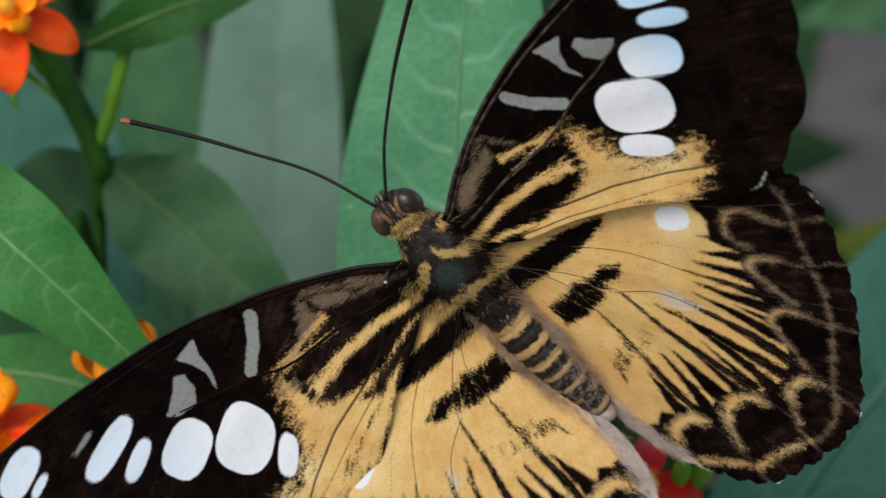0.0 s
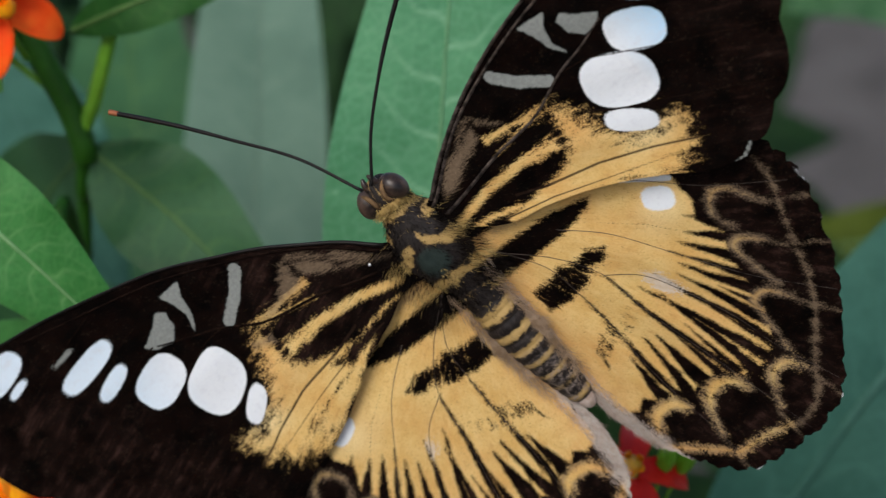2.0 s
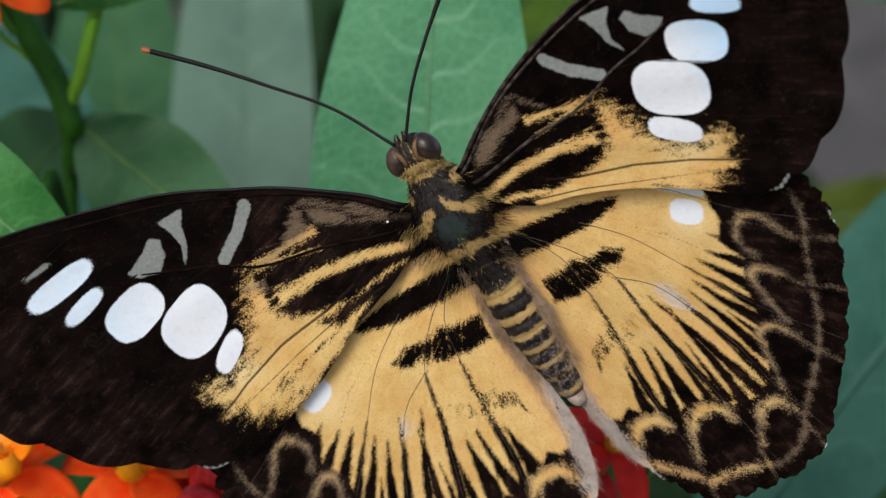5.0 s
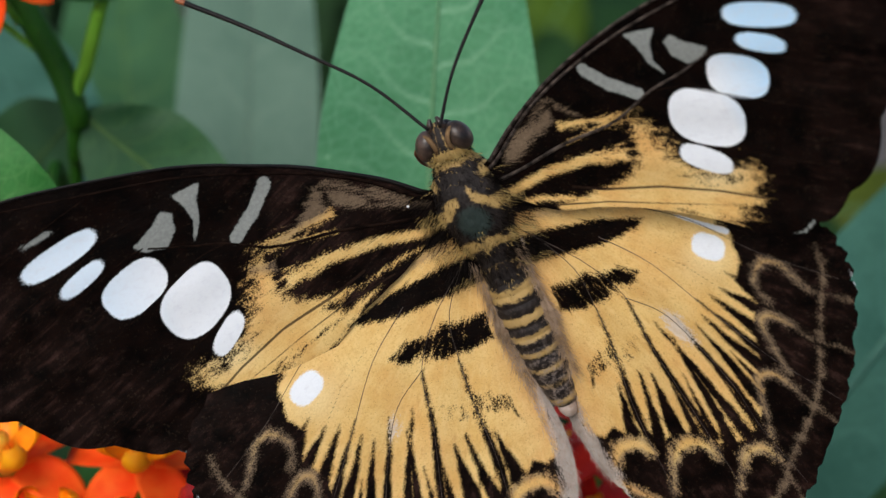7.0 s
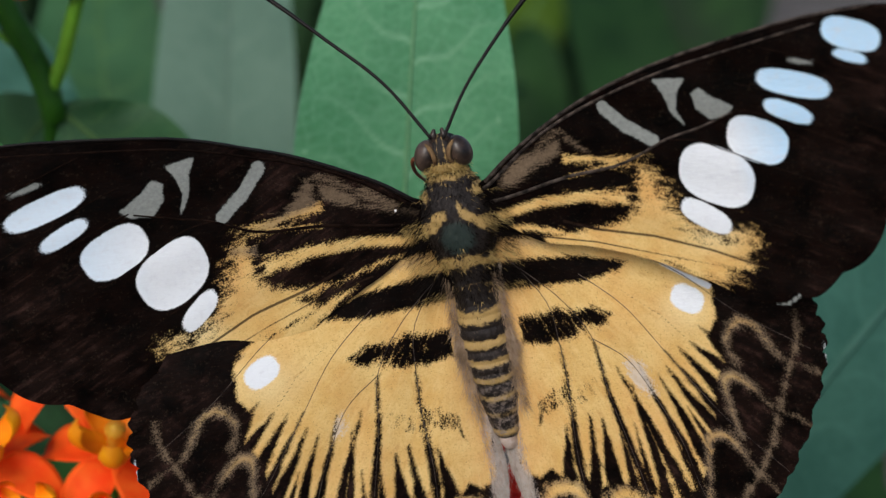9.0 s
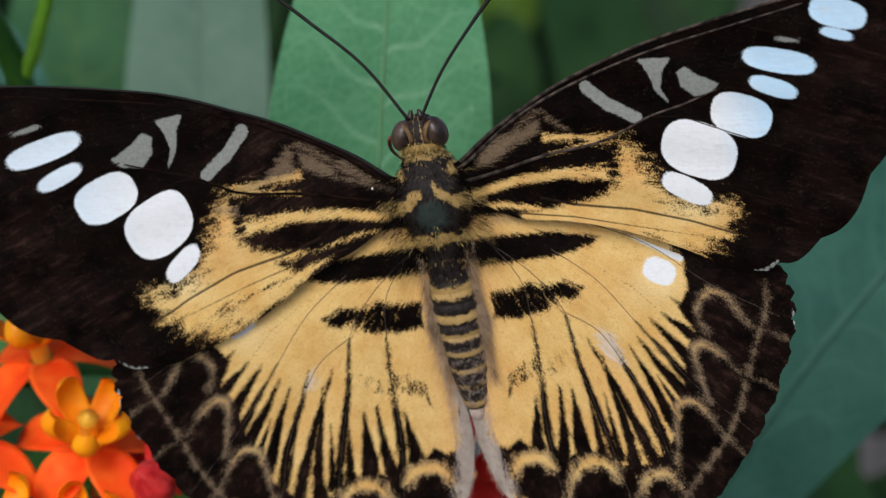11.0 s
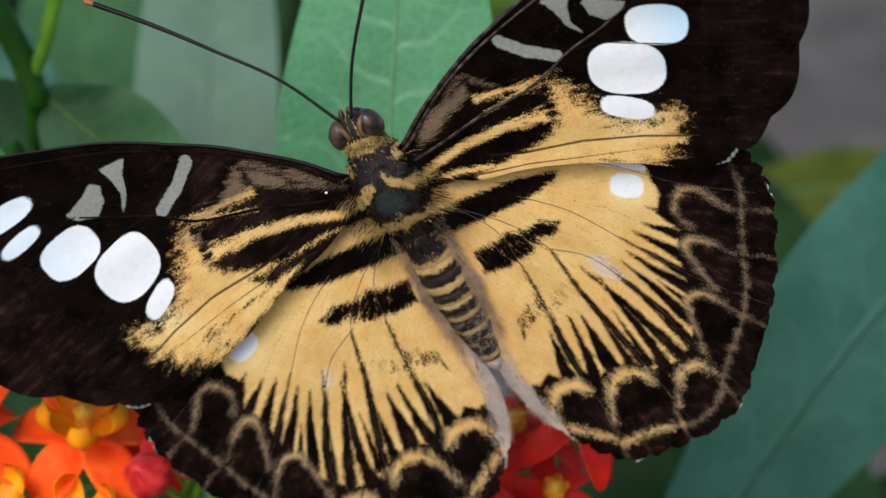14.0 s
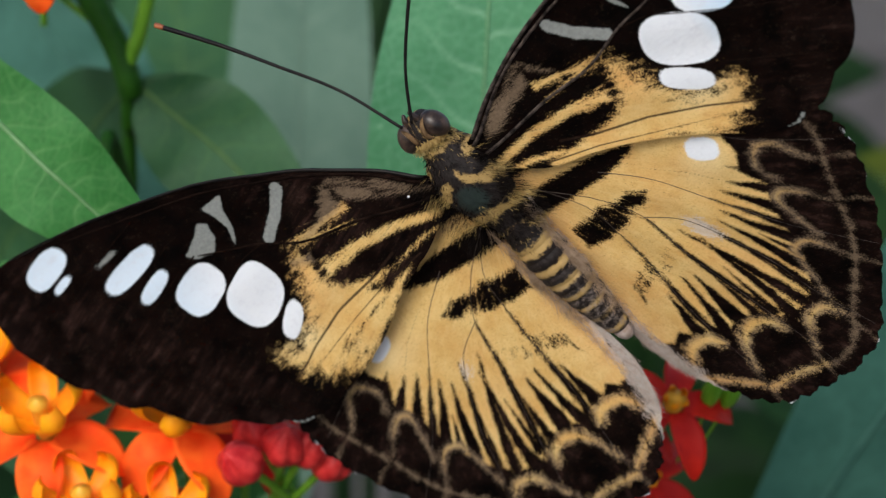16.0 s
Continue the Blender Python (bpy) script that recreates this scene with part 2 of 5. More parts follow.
# ---------------------------------------------------------------- the butterfly
def away(px, py, pts):
    """Distance from a set of points to a polyline."""
    best = np.full(px.shape, 1e9)
    for (x0, y0), (x1, y1) in zip(pts[:-1], pts[1:]):
        dx, dy = x1 - x0, y1 - y0
        t = np.clip(((px - x0) * dx + (py - y0) * dy) / (dx * dx + dy * dy + 1e-12), 0, 1)
        best = np.minimum(best, np.hypot(px - x0 - t * dx, py - y0 - t * dy))
    return best


def streak(px, py, pts, w0, w1):
    """How deep inside a tapering streak along pts, of half width w0 at its start and w1 at its end."""
    best = np.full(px.shape, -1e9)
    n = len(pts) - 1
    for k in range(n):
        (x0, y0), (x1, y1) = pts[k], pts[k + 1]
        dx, dy = x1 - x0, y1 - y0
        t = np.clip(((px - x0) * dx + (py - y0) * dy) / (dx * dx + dy * dy + 1e-12), 0, 1)
        w = w0 + (w1 - w0) * (k + t) / n
        best = np.maximum(best, w - np.hypot(px - x0 - t * dx, py - y0 - t * dy))
    return best


def inside(px, py, pts):
    """How deep inside a closed outline; negative outside."""
    d = away(px, py, list(pts) + [pts[0]])
    odd = np.zeros(px.shape, dtype=bool)
    for (x0, y0), (x1, y1) in zip(pts, list(pts[1:]) + [pts[0]]):
        if y0 != y1:
            odd ^= ((y0 > py) != (y1 > py)) & (px < (x1 - x0) * (py - y0) / (y1 - y0) + x0)
    return np.where(odd, d, -d)


def oval(px, py, cx, cy, a, b, turn):
    """How deep inside a rounded oval, roughly in millimetres."""
    c, s = math.cos(radians(turn)), math.sin(radians(turn))
    x, y = (px - cx) * c + (py - cy) * s, -(px - cx) * s + (py - cy) * c
    q = (np.abs(x / a) ** 2.6 + np.abs(y / b) ** 2.6) ** (1 / 2.6)
    return (1 - q) * min(a, b)


def many(*fields):
    return np.maximum.reduce(fields)


# outlines in millimetres from the wing's hinge; x out to the side, y towards the head
FORE_FRONT = [(0, 0.4), (2.8, 1.9), (6, 3.8), (9.9, 6.0), (14.5, 8.2), (19.5, 10.0), (25, 11.6), (31.7, 13.1),
              (39.4, 14.4), (44, 15.0), (49, 15.2), (53, 14.4), (55.4, 11.2)]
FORE_BACK = [(0, -3.0), (6, -6.6), (11.5, -7.5), (17, -8.9), (21.5, -10.6), (25.7, -12.6), (28.7, -14.4), (31.8, -15.2),
             (35, -14.8), (38, -13.6), (40.5, -12.3), (43, -10.6), (45.2, -8.4), (47, -5.6), (49.4, -2.2), (51.6, 2.2),
             (53.6, 6.4), (55.4, 11.2)]
HIND = [(0, 1.2), (10, 1.0), (22, -1.6), (30, -5.0), (34.2, -8.6), (36.0, -12.0), (36.3, -15), (35.7, -18.4), (34.3, -22), (32.2, -26.4),
        (30, -30), (27.4, -33.4), (24.6, -36.8), (22.0, -39.8), (18.4, -41.9), (14, -43.0), (10, -43.2), (6, -43.0),
        (3.0, -41.2), (1.0, -38.8), (-1.0, -36), (-2.6, -33), (-3.9, -28), (-4.0, -22), (-3.4, -16), (-2.8, -10), (-2.4, -4), (-1.4, 0)]


def fore_marks(x, y, side):
    """Pattern of the forewing."""
    pale = many(oval(x, y, 26.5, -5.2, 3.0, 1.35, -33),
                oval(x, y, 28.7, -0.9, 4.25, 3.2, -24), oval(x, y, 34.1, 2.5, 3.4, 2.4, -22),
                oval(x, y, 38.2, 5.2, 2.7, 1.0, -24), oval(x, y, 39.3, 8.0, 4.0, 1.35, -16),
                oval(x, y, 46.5, 12.4, 3.1, 1.6, -20), oval(x, y, 46.0, 10.2, 1.8, 0.6, -20))
    if side < 0:
        pale = pale - 0.16
    faint = oval(x, y, 40.6, 10.2, 1.9, 0.5, -12) - 0.2
    o = 0.9 if side < 0 else 0.0
    ash = many(streak(x, y, [(17.4, 7.5), (19.3, 5.5), (22.4, 3.5)], 0.75, 0.7),
               inside(x - o, y, [(24.0, 9.9), (27.4, 9.7), (26.2, 8.3), (25.7, 6.6), (26.3, 4.8), (25.2, 6.2), (24.8, 8.4)]) + 0.12,
               inside(x - o, y, [(28.0, 8.0), (28.9, 8.5), (30.3, 7.4), (32.2, 6.3), (31.3, 5.5), (29.4, 5.2), (28.2, 6.4)]) + 0.1,
               faint, streak(x, y, [(32.0, -15.6), (33.6, -15.4), (35.0, -14.6)], 0.2, 0.2) + 0.1 * np.sin(x * 9) - 0.04)
    gold = many(inside(x, y, [(19.9, 1.1), (21.2, -0.3), (22.2, -1.9), (22.8, -4.2), (24.6, -6.4), (27.4, -7.6), (30.0, -6.8),
                              (31.3, -7.2), (31.2, -9.2), (30.0, -11.2), (27.6, -12.6), (25.6, -12.6), (24.2, -12.4),
                              (21.3, -11.0), (16.8, -9.3), (11.6, -8.0), (6.8, -6.9), (6.6, -6.2), (10.5, -5.9), (14.7, -5.5),
                              (17.2, -4.8), (18.9, -3.0), (19.9, -1.1)]),
                streak(x, y, [(1.8, -3.4), (7.0, -2.35), (12.6, -1.95), (17.2, -2.4)], 0.45, 0.65),
                streak(x, y, [(11.5, 2.3), (14.8, 2.0), (18.6, 1.4)], 0.45, 0.25), streak(x, y, [(18.4, 1.5), (15.3, 1.0), (11.4, 0.3)], 0.16, 0.03),
                streak(x, y, [(0, -5.0), (5, -5.0), (9, -5.9)], 0.3, 0.3))
    if side < 0:
        gold = np.minimum(gold, -0.7 * inside(x, y, [(14.6, -6.7), (9, -5.5), (1, -4.4), (0, -7.5), (6.6, -8.2), (11.6, -8.2)]))
        gold = many(gold, inside(x, y, [(8, -6.6), (16, -9), (24, -11.6), (24.4, -12.6), (22, -13.5), (18, -12.4), (14.2, -10.6)]))
    line = many(streak(x, y, [(9.4, -4.6), (13.3, -5.8), (19.9, -7.0), (26.2, -9.0), (31.0, -11.0)], 0.16, 0.12),
                streak(x, y, [(6.3, -6.1), (13, -7.2), (19.5, -8.9), (27.2, -10.9)], 0.10, 0.05))
    rub = np.full(x.shape, -9.0)
    front = many(inside(x, y, [(11.1, 4.3), (10.1, 4.2), (7.4, 2.2), (7.3, 1.8), (9.9, 2.5), (10.8, 3.3)]) + 0.1,
                 streak(x, y, [(11.6, 5.6), (9.6, 4.6), (6.5, 2.3), (3.4, 0.6)], 0.14, 0.05), streak(x, y, [(6.7, 3.0), (5.2, 1.9), (3.3, 0.7)], 0.22, 0.2))
    # outwards the gold thins out softly over the dark ground
    thin = np.clip((x - 17) / 4, 0, 1)
    gold = (gold - 0.05 - (0.35 if side > 0 else 0.9) * np.clip((x - 26) / 2, 0, 1)) / (1 + 2.5 * thin)
    tan = many(inside(x, y, [(12.7, 5.3), (11.8, 4.8), (11.9, 4.0), (11.4, 2.4), (13.6, 1.9), (16.5, 1.4), (18.4, 1.4), (15.3, 2.6), (13.9, 3.8)]) + 0.0,
               streak(x, y, [(1.0, -0.6), (6, 1.2), (10, 2.4)], 0.4, 0.2) - 0.2, streak(x, y, [(18.8, -0.6), (21.4, -0.2)], 0.9, 0.9) - 0.55, front + 0.12)
    if side > 0:
        tan = many(inside(x, y, [(8.6, 3.9), (9.9, 2.9), (7.8, 1.6), (4.6, -0.2), (2.4, -0.4), (3.4, 1.4), (5.3, 2.8)]) - 0.1, streak(x, y, [(12.2, 4.6), (14.4, 2.8)], 0.5, 0.3) - 0.2, front + 0.05)
    ragged = np.interp(x, [0, 12, 16, 20, 24, 33], [0.22, 0.34, 0.45, 0.40, 0.36, 0.40])
    # outer spots are bluish; the right wing's extra blue stands for reflected sky
    blue = np.clip((x - 31) / 6, 0, 1) * (0.95 if side > 0 else 0.40)
    dusk = np.clip((0.91 * x - 0.41 * y - 31) / 8, 0, 1) * (0.5 if side > 0 else 0.8)
    if side < 0:
        dusk = np.maximum(dusk, 0.75 * np.clip((x - 2) / 3, 0, 1) * np.clip((24 - x) / 6, 0, 1))
    warm = 0.5 * np.exp(-((x - 21) / 2.5) ** 2 - ((y + 2.5) / 3) ** 2)
    cream = 0.85 * np.exp(-((x - 27) / 2.8) ** 2 - ((y + 7.3) / 1.9) ** 2)
    return dict(cream=cream, warm=warm, dusk=dusk, tan=tan, blue=blue, pale=pale, ash=ash, gold=gold, line=line, rub=rub, ragged=ragged)


# dark rays of the hindwing, each with its half width at the start and at the end
RAYS = [([(5.4, -14.3), (5.5, -19.5), (5.2, -27.2), (5.9, -37.2)], 0.05, 0.55), ([(4.5, -23.6), (3.7, -29.8)], 0.05, 0.75),
        ([(7.5, -22.4), (7.1, -28.4), (6.6, -32)], 0.05, 0.85), ([(9.0, -22.8), (9.1, -30.4)], 0.05, 0.85),
        ([(9.5, -13.7), (10.3, -19.5), (12.2, -28), (14.1, -36.8)], 0.05, 0.6), ([(10.9, -24.0), (11.5, -31)], 0.05, 0.55),
        ([(13.1, -19.1), (14.7, -27), (15.3, -33.4)], 0.08, 0.7), ([(11.7, -17.0), (14.5, -23.4), (17.6, -32)], 0.06, 0.6),
        ([(14.4, -16.8), (15.6, -20.2), (18.1, -26), (19.5, -31.6)], 0.05, 0.55), ([(16.6, -18.0), (18.6, -22.5), (20.6, -28.2)], 0.06, 0.65),
        ([(17.7, -17.2), (20, -20.9), (22.8, -24.8)], 0.06, 0.65), ([(17.8, -15.3), (20.6, -19.2), (23.4, -23)], 0.04, 0.5),
        ([(19.4, -15.0), (24.0, -20.8)], 0.06, 0.65), ([(21.0, -14.6), (25.2, -18.4)], 0.06, 0.65), ([(22.4, -13.0), (25.6, -15.2)], 0.05, 0.55),
        ([(12.8, -23.6), (13.6, -31.6)], 0.03, 0.4), ([(16.6, -23.2), (18.9, -30.6)], 0.03, 0.35), ([(19.4, -21.8), (21.6, -26.4)], 0.03, 0.4)]
# pale arches in front of the margin: course, half width, how golden
ARCHES = [([(-0.2, -33.4), (0.6, -32.0), (2.0, -31.1), (4.0, -31.1), (5.2, -32.4)], 0.85, 1.0),
          ([(5.9, -37.4), (7.4, -33.9), (8.8, -32.4), (10.4, -31.8), (12.2, -32.8), (13.0, -34.4)], 0.85, 0.9),
          ([(14.2, -38.2), (16.0, -34.8), (17.4, -33.8), (18.9, -33.8), (20.2, -35.4)], 0.66, 0.55),
          ([(20.4, -32.4), (20.8, -28.2), (21.4, -25.6), (23.4, -25.3), (25.7, -28.2)], 0.50, 0.35),
          ([(25.0, -25.4), (24.3, -21.0), (24.2, -19.0), (25.9, -18.9), (29.2, -22.3)], 0.44, 0.25),
          ([(26.1, -17.4), (25.1, -15.0), (26.1, -13.0), (28.0, -12.8), (31.0, -16.5)], 0.40, 0.15)]


def hind_marks(x, y, side):
    """Pattern of the hindwing."""
    gold = inside(x, y, [(-1.4, -2), (4, -2), (12, -2.4), (20, -5), (24, -8), (24.4, -12), (23.0, -14), (24.4, -16.8), (23.2, -19.2), (22.6, -22.2),
                         (21.6, -26.6), (19.7, -30.2), (17.2, -32.4), (13.6, -32.2), (11.3, -30.6), (9.1, -30.2), (6.3, -31), (3.4, -29.9), (0.6, -29.7),
                         (-2.2, -29), (-3.6, -20), (-2.8, -10)])
    dark = many(inside(x, y, [(-2, -4.5), (3.2, -4.2), (9, -4.4), (12.4, -4.9), (14.8, -5.5), (13.5, -6.4), (10.5, -7.2), (5.2, -7.5), (0, -7.7), (-2.4, -7.6)]),
                np.minimum(0.85, inside(x, y, [(1.0, -10.8), (4.1, -10.6), (6.0, -9.9), (7.6, -10.5), (10.0, -10.1), (12.2, -10.9), (11.2, -12.3), (8.8, -12.4), (7.0, -13.6), (4.1, -14.1), (0.9, -13.9)])),
                np.minimum(0.05, streak(x, y, [(4.8, -19.9), (3.8, -20.2), (2.4, -21.2)], 0.6, 0.8)), streak(x, y, [(2.0, -21.4), (0.6, -24.4)], 0.5, 0.2) - 0.25, np.minimum(-0.24, streak(x, y, [(9.2, -19.0), (6.8, -20.2)], 0.6, 0.5)),
                inside(x, y, [(0.0, -29.6), (1.4, -28.8), (2.6, -29.6), (2.2, -31), (0.3, -31.6), (-0.5, -30.8)]) + 0.15)
    for path, w0, w1 in RAYS:
        dark = np.maximum(dark, streak(x, y, path, w0 + 0.05, w1 * 1.4))
    gold = np.minimum(gold, -dark)
    tan = np.full(x.shape, -9.0)
    arch = np.full(x.shape, -9.0)
    for path, w, gilt in ARCHES:
        c = spline(path, 16)
        top = np.clip((y - c[:, 1].max() + 3.2) / 3.2, 0.0, 1.0)
        f = streak(x, y, c, w * 1.12, w * 0.95)
        tan = np.maximum(tan, f + 0.18 - w * (1 - top) * 0.75)
        arch = np.maximum(arch, f - w * 0.8 * (1 - gilt) - 0.05 - w * (1 - top) * 1.15)
    eye = many(inside(x, y, [(0.5, -33.4), (1.8, -32.6), (3.4, -32.6), (5.0, -34.1), (5.1, -37.0), (1.5, -36.2)]),
               inside(x, y, [(6.2, -38.4), (8.0, -35.0), (9.4, -33.6), (10.9, -33.4), (12.5, -35.2), (13.1, -39.0), (9.7, -39.4)]),
               inside(x, y, [(14.8, -39.0), (16.4, -36.2), (18.8, -35.4), (20.4, -37.2), (19.2, -38.6), (15.4, -40.2)]),
               inside(x, y, [(21.2, -32.4), (21.8, -28.2), (22.8, -26.8), (25.2, -29.0), (24.0, -32.0)]), inside(x, y, [(25.8, -25.4), (25.4, -21.2), (26.2, -20.2), (28.6, -22.8), (27.6, -26)]))
    arch, tan = np.minimum(arch, -eye), np.minimum(tan, -eye)
    low = many(streak(x, y, spline([(-0.6, -35.4), (1.1, -36.8), (3.2, -38.2), (5.2, -39.6)], 10), 0.42, 0.34),
               streak(x, y, spline([(5.8, -40.3), (8.0, -40.3), (10.6, -40.2), (13.5, -40.5)], 12), 0.42, 0.22))
    gold = many(gold, 0.55 * arch, 0.6 * low - 0.10)
    tan = many(tan, low + 0.2, streak(x, y, [(3, -2.4), (9, -2.8), (14, -3.9), (18.4, -5.4)], 0.45, 0.3), streak(x, y, spline([(13.6, -40.6), (14.8, -41.0), (18.9, -39.2), (21.0, -36.2), (23.8, -33.0), (26.0, -30.5), (28.0, -27.4), (30.0, -22.6), (32.0, -17.6), (33.2, -14.7), (33.4, -11.8)], 40), 0.30, 0.26) + 0.12 * np.sin(x * 1.7 + y * 2.3),
               streak(x, y, [(25.7, -28.3), (28.4, -31.8)], 0.12, 0.1), streak(x, y, [(29.4, -22.4), (33.6, -24.6)], 0.12, 0.1), streak(x, y, [(31.0, -16.6), (35.2, -18.6)], 0.12, 0.1),
               streak(x, y, [(20.2, -35.2), (21.4, -41.4)], 0.13, 0.1), streak(x, y, [(13.5, -38.8), (13.5, -43)], 0.13, 0.1), streak(x, y, [(5.6, -37.0), (5.3, -43)], 0.13, 0.1))
    tan = np.minimum(tan, np.minimum(-arch, -low) + 0.15)
    ash = np.full(x.shape, -9.0)
    pale = many(oval(x, y, 36.2, -16.6, 1.0, 0.14, 95), oval(x, y, 34.2, -22.6, 1.0, 0.14, 65), oval(x, y, 28.0, -33.0, 1.0, 0.12, 50), oval(x, y, 21.4, -40.6, 0.9, 0.14, 40), oval(x, y, 6.0, -43.4, 1.2, 0.14, 0),
                0.6 * oval(x, y, 21.4, -9.8, 1.95, 1.45, -24), streak(x, y, [(18.6, -5.9), (24.0, -8.6)], 0.12, 0.36) - (0 if side > 0 else 9))
    line = streak(x, y, [(12, -7.4), (18, -11.4), (21.2, -14.8)], 0.04, 0.06)
    inner = x - np.interp(-y, [0, 4, 10, 16, 22, 28, 33, 36, 39], [-1.4, -2.4, -2.8, -3.4, -4.0, -3.9, -2.6, -1.0, 1.4])
    worn = oval(x, y, 14.4, -18.2, 1.5, 3.0, 24) - (0.3 if side > 0 else 0.9)
    rub = many(worn, np.interp(-y, [0, 5, 12, 24, 30, 34, 37, 40], [-2, 0.2, 1.1, 1.5, 2.2, 1.8, 0.2, -1.0]) - inner)
    spot = np.exp(-((x - 6.5) / 5.5) ** 2 - ((y + 12) / 1.8) ** 2)
    ragged = np.interp(y, [-36, -31, -26, -14, -9, 0], [0.42, 0.30, 0.13, 0.16, 0.30, 0.36]) + 0.60 * spot + 0.40 * np.exp(-((x - 4.5) / 4) ** 2 - ((y + 20) / 3) ** 2)
    blue = 0 * x
    dusk = np.clip((np.hypot(x, y) - 22) / 8, 0, 1) * 0.6
    warm = 0.85 * np.exp(-np.clip(inner, 0, 30) ** 2 / 26) + 0.35 * np.exp(-((x - 16) / 5) ** 2 - ((y + 24) / 3) ** 2)
    cream = 0.6 * np.exp(-((x - 20.6) / 3.2) ** 2 - ((y + 11.2) / 2.4) ** 2)
    return dict(cream=cream, warm=warm, dusk=dusk, tan=tan, blue=blue, pale=pale, ash=ash, gold=gold, line=line, rub=rub, ragged=ragged)


# how much fuller the trailing edge of the left forewing has grown: along the wing, outwards
FULLER = ((0, 7, 11, 14.2, 17, 20, 23, 26.5, 29, 32, 35, 38, 41, 45.4, 49.8, 52.6, 55.4),
          (0, 0.1, 1.3, 2.7, 3.4, 3.5, 3.0, 1.9, 1.0, 0.2, -0.6, -1.2, -1.2, -1.2, 1.2, 3.4, 4.6))


def fore_grid(nu, nv, side):
    s = np.linspace(0, 1, nu)
    xs = 55.4 * np.sin(s * np.pi / 2) ** 0.92
    f, b = spline(FORE_FRONT, 200), spline(FORE_BACK, 260)
    top, low = np.interp(xs, f[:, 0], f[:, 1]), np.interp(xs, b[:, 0], b[:, 1])
    if side < 0:
        low = low - np.interp(xs, *FULLER)
    low = low - 0.8 * np.abs(np.sin(xs * 0.60 + 0.6 + 0.5 * np.sin(xs * 0.37))) * np.clip((xs - 31) / 4, 0, 1) * np.clip((55 - xs) / 3, 0, 1)
    v = np.linspace(0, 1, nv)[None, :]
    return np.repeat(xs[:, None], nv, 1), top[:, None] * (1 - v) + low[:, None] * v, False


def hind_grid(nu, nv):
    ring = spline(HIND + HIND[:1], nu + 1)[:-1]
    c = np.array([13.5, -20.0])
    arc = np.arange(nu)
    edge = np.clip((ring[:, 0] - 26) / 6, 0, 1) + np.clip((-34 - ring[:, 1]) / 5, 0, 1)
    ph = arc * 2 * np.pi * 17 / nu + 0.9 * np.sin(arc * 2 * np.pi * 5 / nu)
    wave = 1 + np.clip(edge, 0, 1) * (0.030 * (np.abs(np.sin(ph)) ** 0.7 - 0.6) + 0.004 * np.sin(arc * 2 * np.pi * 83 / nu))
    t = np.linspace(0, 1, nv) ** 0.75
    p = c + (ring - c)[None] * wave[None, :, None] * t[:, None, None]
    return p[..., 0], p[..., 1], True


# how each wing departs from the common outline: x and y of the grown wing out of x, y, 1 and x times y
WING_SET = {(1, "fore"): (0.981, -0.005, -0.17, 0, -0.015, 1.007, 0.40, 0), (-1, "fore"): (1.022, -0.184, -0.14, 0.0018, 0.018, 1.090, -0.55, 0.0022),
            (1, "hind"): (0.970, 0.025, 0.80, 0, -0.028, 1.029, 0.58, 0), (-1, "hind"): (1.066, -0.068, -1.0, 0, -0.031, 1.036, 0.51, 0)}


